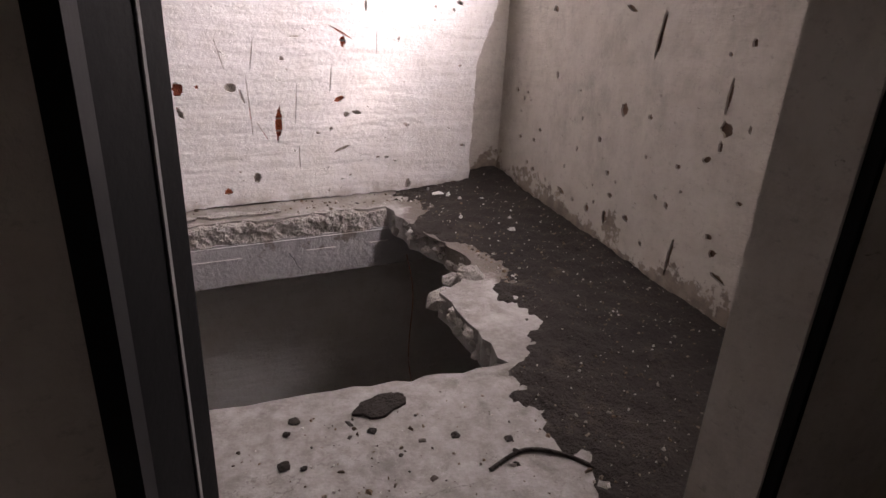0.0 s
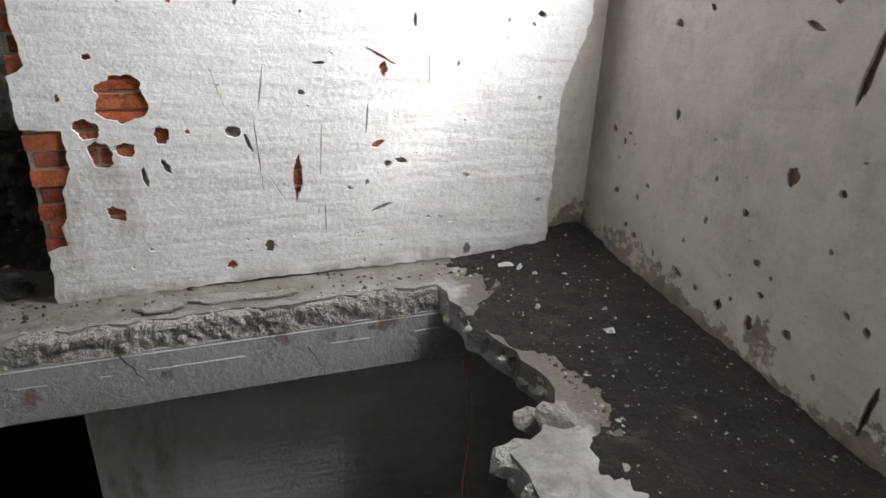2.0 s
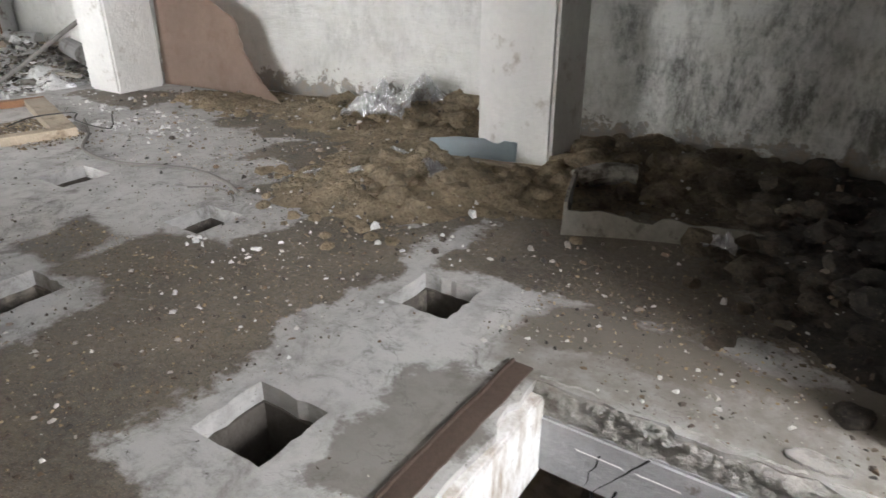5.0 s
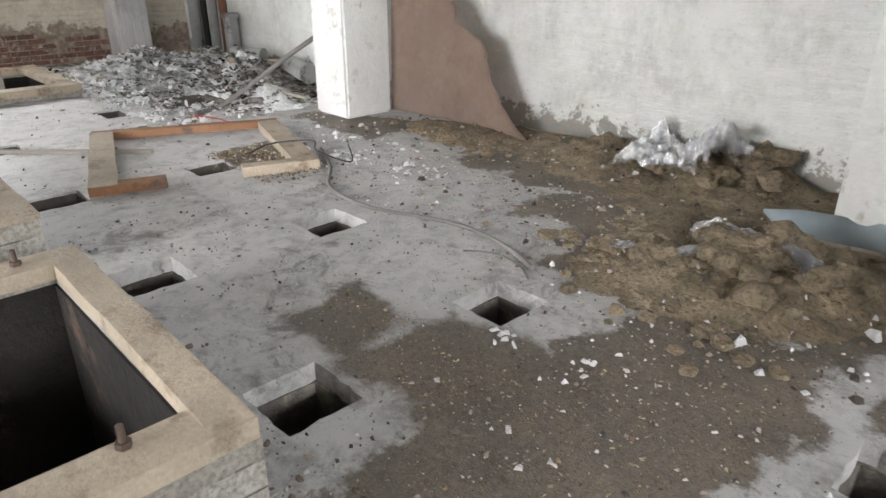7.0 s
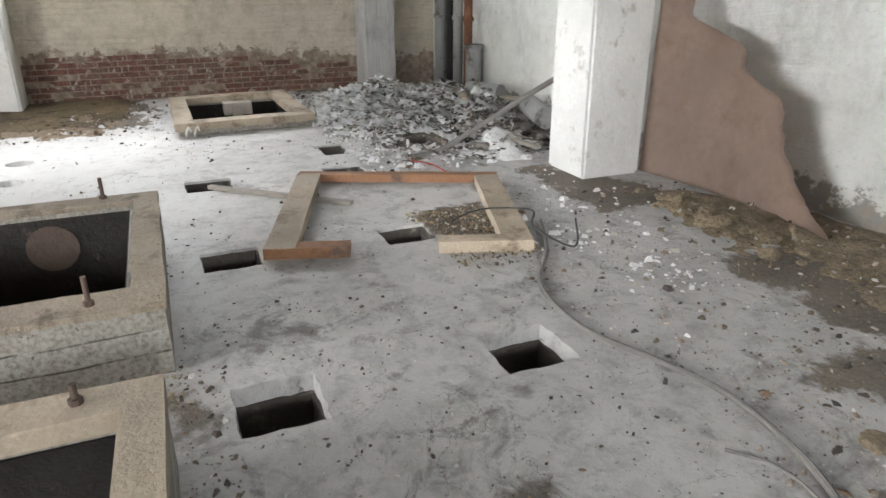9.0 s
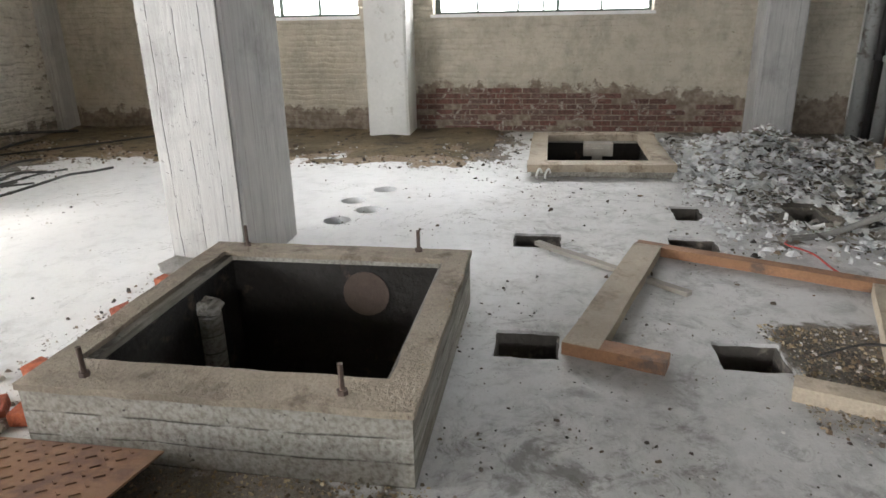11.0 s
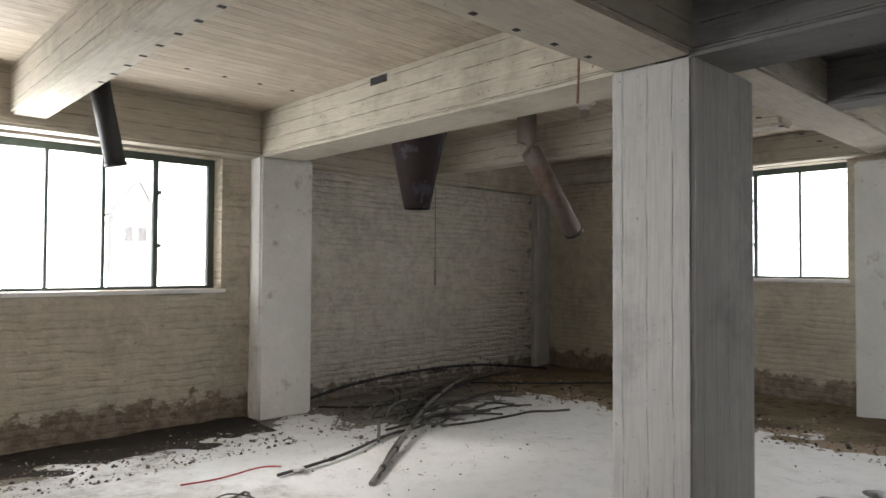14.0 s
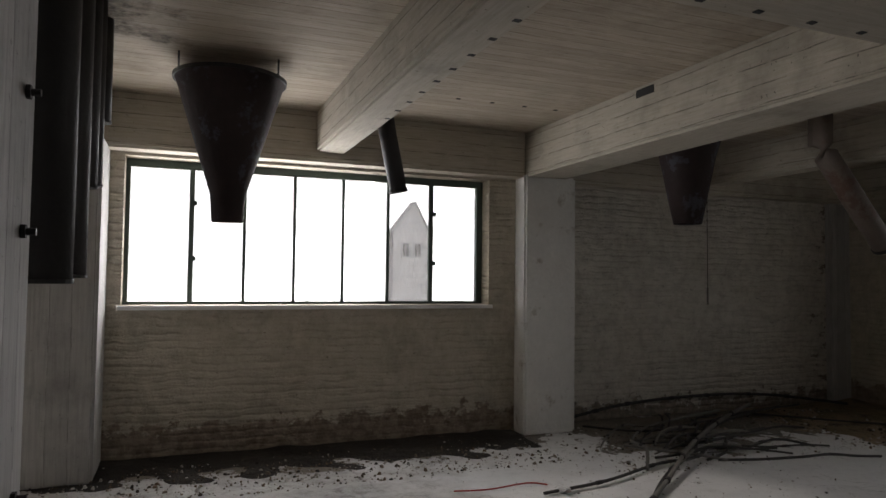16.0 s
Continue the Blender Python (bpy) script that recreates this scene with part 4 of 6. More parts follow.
def field(name, x0, x1, y0, y1, cell, height, material, label):
    """Loose ground as an uneven skin; it dips under the floor where it ends."""
    nx, ny = int((x1 - x0) / cell), int((y1 - y0) / cell)
    vs, fs = [], []
    for i in range(nx + 1):
        for j in range(ny + 1):
            x, y = x0 + i * cell, y0 + j * cell
            vs.append((x, y, height(x, y)))
    for i in range(nx):
        for j in range(ny):
            a = i * (ny + 1) + j
            q = (a, a + ny + 1, a + ny + 2, a + 1)
            if max(vs[k][2] for k in q) > -0.004:
                fs.append(q)
    me = bpy.data.meshes.new(name)
    me.from_pydata(vs, [], fs)
    me.materials.append(M[material])
    me.polygons.foreach_set("use_smooth", [True] * len(me.polygons))
    return tagged(new(name, me), label, kind="stuff")


def crumbs(name, spots, material, label, seed):
    """Loose bits: spots are (x0, x1, y0, y1, count, smallest, largest, base height)."""
    r = random.Random(seed)
    vs, fs = [], []
    for x0, x1, y0, y1, count, lo, hi, top in spots:
        for _ in range(count):
            x, y = r.uniform(x0, x1), r.uniform(y0, y1)
            if any(h[0] - 0.02 < x < h[1] + 0.02 and h[2] - 0.02 < y < h[3] + 0.02 for h in HOLES + PITS) or (-1.6 < x < 1.55 and 1.75 < y < 3.72):
                continue
            z = top(x, y) if callable(top) else top
            if z < 0:
                continue
            e = lo * (hi / lo) ** (r.random() ** 2)
            a, k = r.uniform(0, math.tau), len(vs)
            sx, sy, sz = e * r.uniform(0.6, 1.6), e * r.uniform(0.4, 1.0), e * r.uniform(0.15, 0.6)
            for u, v, w in ((-1, -1, -0.3), (1, -0.8, -0.3), (0.9, 1, -0.3), (-0.8, 0.9, -0.3), (-0.5, -0.6, 1), (0.7, -0.4, 0.8), (0.3, 0.6, 1.1)):
                u, v = u * sx * r.uniform(0.7, 1.2) / 2, v * sy * r.uniform(0.7, 1.2) / 2
                vs.append((x + u * math.cos(a) - v * math.sin(a), y + u * math.sin(a) + v * math.cos(a), z + w * sz))
            fs += [tuple(k + i for i in f) for f in ((0, 3, 2, 1), (0, 1, 5, 4), (1, 2, 6, 5), (2, 3, 6), (3, 0, 4, 6), (4, 5, 6))]
    me = bpy.data.meshes.new(name)
    me.from_pydata(vs, [], fs)
    me.materials.append(M[material])
    return tagged(new(name, me), label, kind="stuff")


ball = bmesh.new()
bmesh.ops.create_icosphere(ball, subdivisions=2, radius=1)
BALL_POINTS, BALL_FACES = [v.co.normalized() for v in ball.verts], [[v.index for v in f.verts] for f in ball.faces]
ball.free()


def rock(bm, x, y, z, s, seed, flat_=0.7):
    """A lump with uneven faces."""
    off = Vector((seed * 3.1, seed * 1.7, 0))
    got = []
    for d in BALL_POINTS:
        k = 1 + 0.45 * noise.noise(d * 1.6 + off) + 0.2 * noise.noise(d * 4 + off)
        got.append(bm.verts.new(Vector((x, y, z)) + Vector((d.x, d.y, d.z * flat_)) * s * k))
    for f in BALL_FACES:
        bm.faces.new([got[q] for q in f])


# ridge, cracks and a bent bar on the edge beam
bm = bmesh.new()
prev = None
for k in range(121):
    x = -1.56 + 2.9 * k / 120
    e = 0.0022 * noise.noise(Vector((x * 18, 1, 0)))
    drop = 0.004 if noise.noise(Vector((x * 5, 7, 0))) < 0.0 else 0
    cur = [bm.verts.new((x, y, z)) for y, z in ((3.641, -0.222 + e), (3.637 + drop * 2, -0.22 + e), (3.637 + drop * 2, -0.2165 + e * 1.4), (3.641, -0.214 + e))]
    if prev:
        for q in range(3):
            bm.faces.new((prev[q], prev[q + 1], cur[q + 1], cur[q]))
    prev = cur
setting("trim_mortar_line", bm, "pale_column", "thin white mortar ridge along the beam")
bm = bmesh.new()
for x0, z0, dx, n_, w in ((-1.12, -0.13, -0.05, 14, 0.006), (-0.1, -0.13, 0.04, 9, 0.004), (-1.3, -0.2, -0.02, 9, 0.004), (0.7, -0.22, 0.03, 9, 0.003), (-0.62, -0.13, 0.03, 7, 0.004)):
    prev = None
    for k in range(n_ + 1):
        z = z0 - 0.02 * k
        if z < -0.39:
            break
        x = x0 + dx * k * 0.3 + 0.014 * noise.noise(Vector((k * 0.9, x0 * 9, 0)))
        t = w * (1 - 0.8 * k / n_)
        cur = [bm.verts.new((x - t, 3.6385, z)), bm.verts.new((x + t, 3.6385, z))]
        if prev:
            bm.faces.new((prev[0], prev[1], cur[1], cur[0]))
        prev = cur
setting("trim_cracks", bm, "dark_room", "dark cracks in the edge beam")
bm = bmesh.new()
tube(bm, [(-1.22, 3.63, -0.33), (-1.25, 3.6, -0.42), (-1.3, 3.62, -0.45), (-1.33, 3.66, -0.38)], 0.007, 6)
setting("trim_bent_bar", bm, "black_steel", "bent black bar under the beam")

# broken edge of the opening
r = random.Random(5)
bm = bmesh.new()
cols, rows_ = 240, 11
grid = []
for i in range(cols + 1):
    x = -1.6 + 2.94 * i / cols
    line = []
    bite = 0.03 * max(0, noise.noise(Vector((x * 3.1, 4, 0)))) + 0.012
    for j in range(rows_ + 1):
        z = -0.13 + 0.134 * j / rows_
        f = j / rows_
        y = 3.652 + bite * f + 0.022 * noise.noise(Vector((x * 9, z * 16, 2))) + 0.014 * noise.noise(Vector((x * 30, z * 34, 8))) + (0.05 * (f - 0.8) * 5 if f > 0.8 else 0)
        line.append(bm.verts.new((x, y, z - (0.006 if f > 0.9 and noise.noise(Vector((x * 14, 0, 0))) > 0.1 else 0))))
    grid.append(line)
for u, v in zip(grid, grid[1:]):
    for j in range(rows_):
        bm.faces.new((u[j], v[j], v[j + 1], u[j + 1]))
tagged(finish("broken_rim", bm, "broken_concrete"), "crumbled concrete along the slab edge", kind="structure")
bm = bmesh.new()
path = [p for p in rough_loop(BIG_HOLE, 0.07, 0.022, 3)]
for k, (x, y) in enumerate(path):
    if x > 0.9 and y > 1.85 and y < 3.6:
        for q in range(4):
            rock(bm, x + r.uniform(-0.01, 0.05), y + r.uniform(-0.04, 0.04), r.uniform(-0.11, -0.02), r.uniform(0.012, 0.034), k * 5 + q, 0.8)
    elif y < 2.0 and x > -1.4:
        rock(bm, x, y - 0.01, r.uniform(-0.1, -0.02), r.uniform(0.012, 0.03), k, 0.6)
for k in range(170):
    rock(bm, r.uniform(-1.55, 1.3), 3.668 + r.uniform(-0.02, 0.025), r.uniform(-0.115, -0.004), r.uniform(0.007, 0.021), 400 + k, 0.8)
tagged(finish("broken_slab_edge", bm, "broken_concrete"), "jagged broken edge of the concrete slab", kind="stuff")
for k, (x, y, z, e) in enumerate(((1.23, 2.5, -0.06, 0.085), (1.42, 2.6, 0.0, 0.07), (1.36, 2.68, -0.06, 0.06), (1.3, 2.36, -0.1, 0.08))):
    bm = bmesh.new()
    rock(bm, x, y, z, e, 70 + k, 0.7)
    tagged(finish("concrete_chunk", bm, "broken_concrete"), "broken lump of concrete on the slab edge", "rubble", "concrete chunks")
for k, (x, y, w, h, tilt, lift) in enumerate(((0.08, 3.77, 0.22, 0.09, -0.3, 0.012), (0.33, 3.79, 0.24, 0.08, 0.3, 0.008), (0.57, 3.77, 0.26, 0.07, -0.2, 0.006), (-0.62, 3.78, 0.2, 0.09, 0.2, 0.005))):
    bm = sheet(gouge(x, y, w * 1.15, h * 1.15, 0.05 * (k % 3 - 1), 700 + k), [], lambda u, v, q: (u, v, q + lift * 0.3 + abs(tilt) * 0.012 + tilt * 0.35 * (v - y)), 0.012, 0.0)
    tagged(finish("plaster_slab", bm, "broken_concrete"), "loose flat piece of plaster on the ledge", "rubble", "plaster slabs")
bm = bmesh.new()
tube(bm, bend([(0.15, 3.72, -0.03), (0.6, 3.7, -0.035), (0.8, 3.72, -0.04)]), 0.006, 6)
tagged(finish("reinforcing_bar", bm, "rust"), "rusty reinforcing bar in the slab edge", "steel bar")
bm = bmesh.new()
tube(bm, bend([(1.36, 3.35, -0.2), (1.35, 3.2, -0.4), (1.25, 3.0, -0.7), (1.26, 2.9, -0.95)]), 0.004, 6)
tagged(finish("hanging_wire", bm, "rust"), "thin rusty wire hanging into the opening", "wire")
angle = thing("steel_angle", "rusty steel angle let into the floor edge", "steel angle")
for name, x0, x1, z1 in (("flange", -1.73, -1.645, 0.008), ("lip", -1.742, -1.73, 0.02)):
    bm = bmesh.new()
    box(bm, x0, x1, 1.0, 3.74, -0.002, z1)
    bmesh.ops.subdivide_edges(bm, edges=[e for e in bm.edges if abs(e.verts[0].co.y - e.verts[1].co.y) > 1], cuts=60)
    for v in bm.verts:
        v.co.x += 0.006 * noise.noise(Vector((v.co.y * 7, x0, 0))) + 0.004 * noise.noise(Vector((v.co.y * 23, x0, 3)))
        v.co.z += 0.003 * noise.noise(Vector((v.co.y * 15, v.co.x * 9, 5)))
    part(name, bm, "rust_dark", angle)

# doorway
door = thing("steel_door", "black steel door folded back in the doorway", "door")
bm = bmesh.new()
m = Matrix.Translation((-0.1, 0.735, 0)) @ Matrix.Rotation(radians(-26), 4, "Z")
box(bm, -0.05, 0.0, 0.0, 0.26, 0.01, 2.08, m)
part("leaf", bm, "black_steel", door)
# highlight on the leaf, modelled as a thin light grey strip
bm = bmesh.new()
box(bm, 0.0, 0.004, 0.17, 0.18, 0.01, 2.08, m)
part("edge_strip", bm, "grey_pipe", door, "light grey strip standing for the leaf's highlight")
# black lining added over the reveal, standing in for its shade
bm = bmesh.new()
box(bm, -0.115, -0.085, 0.51, 0.742, 0, 2.09)
tagged(finish("trim_door_frame", bm, "black_steel"), "black steel lining added over the door reveal to darken it", kind="structure")
bm = bmesh.new()
box(bm, 1.085, 1.1, 0.52, 0.548, 0, 2.1)
box(bm, 1.1, 1.125, 0.535, 0.548, 0, 2.1)
tagged(finish("trim_doorway", bm, "black_steel"), "black steel edge of the doorway", kind="structure")


# pits
def bolt(parent, x, y, z, h=0.13, lean=0.0):
    bm = bmesh.new()
    tube(bm, [(x, y, z - 0.02), (x + lean, y, z + h)], 0.011, 8)
    tube(bm, [(x, y, z), (x, y, z + 0.02)], 0.022, 6)
    part("anchor_bolt", bm, "rust_dark", parent)


def pit(x0, x1, y0, y1, z1, w, depth, label, material):
    th = thing("machine_pit", label, "pit")
    bm = sheet(rect(x0, x1, y0, y1), [rect(x0 + w, x1 - w, y0 + w, y1 - w)], flat, z1, -depth)
    part("curb", bm, material, th)
    # thin sheet added inside the curb; its near-black colour holds damp and pit shade
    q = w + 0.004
    part("lining", sheet(rect(x0 + w - 0.002, x1 - w + 0.002, y0 + w - 0.002, y1 - w + 0.002), [rect(x0 + q + 0.008, x1 - q - 0.008, y0 + q + 0.008, y1 - q - 0.008)], flat, z1 - 0.035, -depth + 0.002), "pit_lining_shade", th, "added inner sheet, damp and pit shade in its colour")
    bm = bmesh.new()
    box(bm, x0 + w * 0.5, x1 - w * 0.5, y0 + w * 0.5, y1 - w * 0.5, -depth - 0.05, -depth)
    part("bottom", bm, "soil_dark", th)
    return th


a = pit(-7.62, -5.92, 0.97, 2.55, 0.31, 0.15, 1.1, "raised board-marked concrete pit with anchor bolts", "pit_concrete")
bm = sheet(rough_loop(rect(-7.63, -5.91, 0.96, 2.56), 0.12, 0.006, 8), [rough_loop(rect(-7.46, -6.13, 1.08, 2.42), 0.12, 0.006, 9)], flat, 0.335, 0.305)
part("rim", bm, "sand_rim", a, "dusty sand-coloured rim")
for x, y in ((-6.0, 1.21), (-6.0, 2.27), (-7.57, 1.18), (-7.58, 2.25)):
    bolt(a, x, y, 0.335, 0.13, 0.004)
# flat disc added for the round rust stain on the pit wall
bm = bmesh.new()
tube(bm, [(-7.47, 1.95, 0.1), (-7.45, 1.95, 0.1)], 0.14, 20)
part("pipe_stub", bm, "rust_dark", a, "rusty round disc standing for a rust stain on the pit wall")
bm = bmesh.new()
tube(bm, [(-7.05, 1.16, -1.05), (-7.05, 1.16, 0.12)], 0.07, 14)
rock(bm, -7.05, 1.16, 0.16, 0.085, 4)
part("post", bm, "pit_concrete", a, "short crusted post")
b = pit(-5.27, -3.64, 0.72, 2.53, 0.3, 0.12, 1.1, "raised concrete pit topped with a wooden frame", "pit_concrete")
for name, p, q, w, side in (("plank", (-5.28, 2.54), (-3.62, 2.52), 0.13, -1), ("plank", (-5.28, 2.41), (-5.28, 0.7), 0.17, 1), ("plank", (-3.62, 2.39), (-3.62, 0.7), 0.17, -1), ("plank", (-5.1, 0.72), (-3.8, 0.72), 0.15, 1)):
    bm = bmesh.new()
    plank(bm, p, q, w, 0.3, 0.37, side, 4)
    part(name, bm, "wood", b, "dusty sawn timber")
bolt(b, -5.2, 2.29, 0.37, 0.07)
bolt(b, -3.75, 2.2, 0.37, 0.07)
c = pit(-12.9, -10.95, 2.8, 4.26, 0.06, 0.12, 1.0, "low floor pit framed with sawn planks", "pit_concrete")
for p, q, w, side in (((-10.9, 2.76), (-10.97, 4.29), 0.22, 1), ((-12.9, 2.76), (-13.0, 4.29), 0.22, -1), ((-11.12, 2.76), (-12.68, 2.76), 0.2, -1), ((-11.2, 4.28), (-12.76, 4.28), 0.2, 1)):
    bm = bmesh.new()
    plank(bm, p, q, w, 0.06, 0.14, side, 7)
    part("plank", bm, "wood", c, "pale dusty plank")
bm = bmesh.new()
box(bm, -12.5, -12.3, 3.4, 3.75, -0.05, 0.1)
box(bm, -12.3, -12.24, 3.5, 3.62, -0.2, 0.05)
part("bracket", bm, "wood_grey", c, "pale block on the inner edge")
bm = bmesh.new()
for y in (2.86, 2.95):
    tube(bm, bend([(-10.85, y, 0.0), (-10.8, y, 0.06), (-10.83, y + 0.03, 0.11), (-10.88, y + 0.05, 0.06)]), 0.012, 7)
tagged(finish("insulator_clip", bm, "porcelain"), "white porcelain clip lying by the plank frame", "clip")
plate = thing("checker_plate", "rusty checker plate leaning between the pits", "steel plate")
bm = bmesh.new()
m = Matrix.Translation((-5.6, 0.85, 0.14)) @ Matrix.Rotation(radians(-10), 4, "Y")
box(bm, -0.3, 0.31, -0.75, 0.72, -0.004, 0.004, m)
part("sheet", bm, "rust_plate", plate)
bm = bmesh.new()
for i in range(10):
    for j in range(22):
        q = m @ Matrix.Translation((-0.27 + i * 0.063, -0.72 + j * 0.063, 0.005)) @ Matrix.Rotation(radians(45 if (i + j) % 2 else -45), 4, "Z")
        box(bm, -0.018, 0.018, -0.005, 0.005, -0.002, 0.004, q)
tagged(part("studs", bm, "rust_plate", plate), kind="stuff")

# timber frame on the floor
frame_ = thing("timber_frame", "flat sawn timber frame lying on the floor", "timber frame")
NL, FL, FR, NR = (-7.03, 3.09), (-8.63, 3.62), (-7.95, 5.13), (-6.52, 4.65)
for p, q, w, side, mt in ((NL, FL, 0.19, -1, "wood"), (FL, FR, 0.1, 1, "wood_red"), (NR, FR, 0.19, 1, "wood"), (NL, (-6.86, 3.58), 0.12, 1, "wood_red"), ((-6.72, 4.1), NR, 0.12, 1, "wood")):
    bm = bmesh.new()
    z = 0.0 if mt == "wood" else 0.004
    plank(bm, p, q, w, z, 0.075 - z, side, 11)
    part("plank", bm, mt, frame_, "dusty sawn timber" if mt == "wood" else "reddish timber edge")
bm = bmesh.new()
plank(bm, (-8.72, 2.9), (-7.85, 3.85), 0.055, 0.0, 0.03, 1, 2)
tagged(finish("wood_lath", bm, "wood_grey"), "grey weathered lath lying on the floor", "lath")

# bricks by the pit
bm = bmesh.new()
box(bm, -0.12, 0.12, -0.057, 0.057, 0, 0.065)
bmesh.ops.bevel(bm, geom=bm.edges[:], offset=0.006, segments=1, affect="EDGES")
brick = tagged(finish("brick", bm, "brick_red"), "loose red brick beside the concrete pit", "brick", "loose bricks")
brick.matrix_world = pose(-7.55, 0.72, 0, 0, 0, 20)
for x, y, z, rx, rz in ((-7.5, 0.7, 0.066, 0, 80), (-7.1, 0.62, 0, 8, 50), (-6.75, 0.68, 0.0, 0, 15), (-6.45, 0.62, 0.0, 5, 70), (-6.2, 0.75, 0.0, 0, 10), (-6.1, 0.55, 0, 12, 120), (-5.85, 0.6, 0, 0, 30), (-7.3, 0.85, 0.0, 30, 95)):
    copy_thing(brick, pose(x, y, z + (0.02 if rx else 0), rx, 0, rz))
bm = bmesh.new()
rock(bm, -7.6, 0.68, 0.17, 0.13, 8, 0.35)
rock(bm, -7.5, 0.8, 0.16, 0.09, 9, 0.5)
tagged(finish("mortar_lump", bm, "broken_concrete"), "slab of mortar lying on loose bricks", "rubble")
bm = bmesh.new()
for k in range(26):
    rock(bm, -7.7 + k * 0.075 + r.uniform(-0.1, 0.1), 0.72 + r.uniform(-0.2, 0.16), 0.01, r.uniform(0.02, 0.06), k, 0.6)
tagged(finish("brick_rubble", bm, "brick_dull"), "crumbled brick and mortar by the pit", kind="stuff")

# linings added to the square openings: dirt and shaft shade in one dark colour
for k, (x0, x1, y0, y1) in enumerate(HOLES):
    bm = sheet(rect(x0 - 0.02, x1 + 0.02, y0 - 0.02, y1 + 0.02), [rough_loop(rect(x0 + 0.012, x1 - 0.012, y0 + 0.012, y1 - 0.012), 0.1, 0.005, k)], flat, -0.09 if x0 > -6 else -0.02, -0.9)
    tagged(finish("trim_shaft_%d" % (k + 1), bm, "shaft_grime_shade"), "added lining of a square floor opening, dirt and shade in its colour", kind="structure")
bm = sheet(gouge(0.63, 1.72, 0.26, 0.12, 0.2, 3), [], flat, 0.012, 0.001)
tagged(finish("plaster_flake", bm, "soil_dark"), "flat dark flake lying on the floor", "flake")
fr_ = random.Random(12)
for k in range(16):
    bm = bmesh.new()
    rock(bm, fr_.uniform(0.2, 1.5), fr_.uniform(0.95, 1.75), 0.004, fr_.uniform(0.006, 0.022), 90 + k, 0.3)
    tagged(finish("dirt_clod", bm, "soil_dark"), "dark clod of dirt on the floor", "dirt", "dirt clods")
bm = bmesh.new()
tube(bm, bend([(0.85, 1.28, 0.006), (1.0, 1.32, 0.008), (1.12, 1.25, 0.006), (1.2, 1.12, 0.004)]), 0.008, 6)
tagged(finish("bark_strip", bm, "soil_dark"), "dark curved strip lying on the floor", "strip")

# hole beside the walkway has boards a little way down
bm = bmesh.new()
box(bm, -4.3, -3.85, 2.7, 3.13, -0.6, -0.55)
tagged(finish("shaft_board", bm, "wood_grey"), "grey board closing a floor opening from below", "board")
# plain dark box added below the board
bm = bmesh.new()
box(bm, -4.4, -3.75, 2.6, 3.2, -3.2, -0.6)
tagged(finish("duct", bm, "dark_room"), "dark box added under the floor", "duct")

# soil and mounds
HEAPS = [(-3.35, 5.1, 0.42, 0.26), (-4.3, 6.6, 0.4, 0.14), (-3.95, 6.8, 0.24, 0.3), (-5.0, 6.7, 0.5, 0.14), (-2.85, 5.35, 0.3, 0.18), (-2.25, 6.5, 0.55, 0.16), (-1.4, 6.7, 0.8, 0.12), (-6.5, 6.25, 0.35, 0.09), (-7.0, 6.3, 0.25, 0.08), (-2.4, 5.6, 0.3, 0.2),
         (-0.5, 5.6, 0.7, 0.16), (0.6, 5.2, 0.8, 0.24), (-3.9, 5.6, 0.5, 0.06), (-2.35, 6.15, 0.25, 0.2), (-0.2, 4.5, 0.5, 0.12), (-3.75, 4.75, 0.35, 0.1)]


def heaps(x, y):
    h = -0.03
    for a, b, q, t in HEAPS:
        h += t * math.exp(-((x - a) ** 2 + (y - b) ** 2) / (q * q))
    h += 0.035 * max(0, (y - 5.2)) * (1 if x > -6 else max(0, 7 + x))
    rough = noise.noise(Vector((x * 2.5, y * 2.5, 3))) * 0.05 + noise.noise(Vector((x * 8, y * 8, 1))) * 0.05 + noise.noise(Vector((x * 20, y * 20, 7))) * 0.02
    h = h * 0.62 * (1 + 1.1 * noise.noise(Vector((x * 5, y * 5, 9)))) + rough * min(0.8, max(0.15, h * 7)) + 0.05 * abs(noise.noise(Vector((x * 13, y * 13, 5)))) * min(1, max(0, h * 8))
    edge = min(1, (y - 4.3) / 0.6) if x < -0.4 else 1
    return min(h, 0.5) * max(0, edge) - 0.004


def clear_of_holes(x, y):
    return not any(q[0] - 0.12 < x < q[1] + 0.12 and q[2] - 0.12 < y < q[3] + 0.12 for q in HOLES)


def mound(x, y):
    return heaps(x, y) if clear_of_holes(x, y) else -0.1


field("soil_mound", -7.6, 2.18, 4.28, 6.88, 0.034, mound, "mound_soil", "heaps of brown soil and felt, shade painted in towards the white wall")


def corner_soil(x, y):
    d = min(x - 1.52 + 0.3 * min(1, max(0, (2.2 - y) / 0.6)) + 0.25 * noise.noise(Vector((x * 2, y * 2, 5))) + 0.08 * noise.noise(Vector((x * 11, y * 11, 5))), y - 0.75)
    h = 0.024 * min(1, d / 0.25) + 0.03 * max(0, (x - 2.0)) + 0.05 * math.exp(-((x - 2.3) ** 2 + (y - 4.0) ** 2) / 0.08)
    return (h + 0.018 * noise.noise(Vector((x * 9, y * 9, 2))) + 0.01 * noise.noise(Vector((x * 26, y * 26, 2)))) if d > 0 else -0.02


field("soil_strip", 1.1, 2.36, 0.74, 4.2, 0.03, corner_soil, "soil_dark", "dark trodden soil along the wall foot")
field("soil_window", -7.8, -2.0, -4.39, -2.9, 0.06, lambda x, y: 0.05 * (-3.55 - y) + 0.03 * noise.noise(Vector((x * 3, y * 3, 0))) - 0.005, "soil_dark", "dark gravel along the wall under the window")
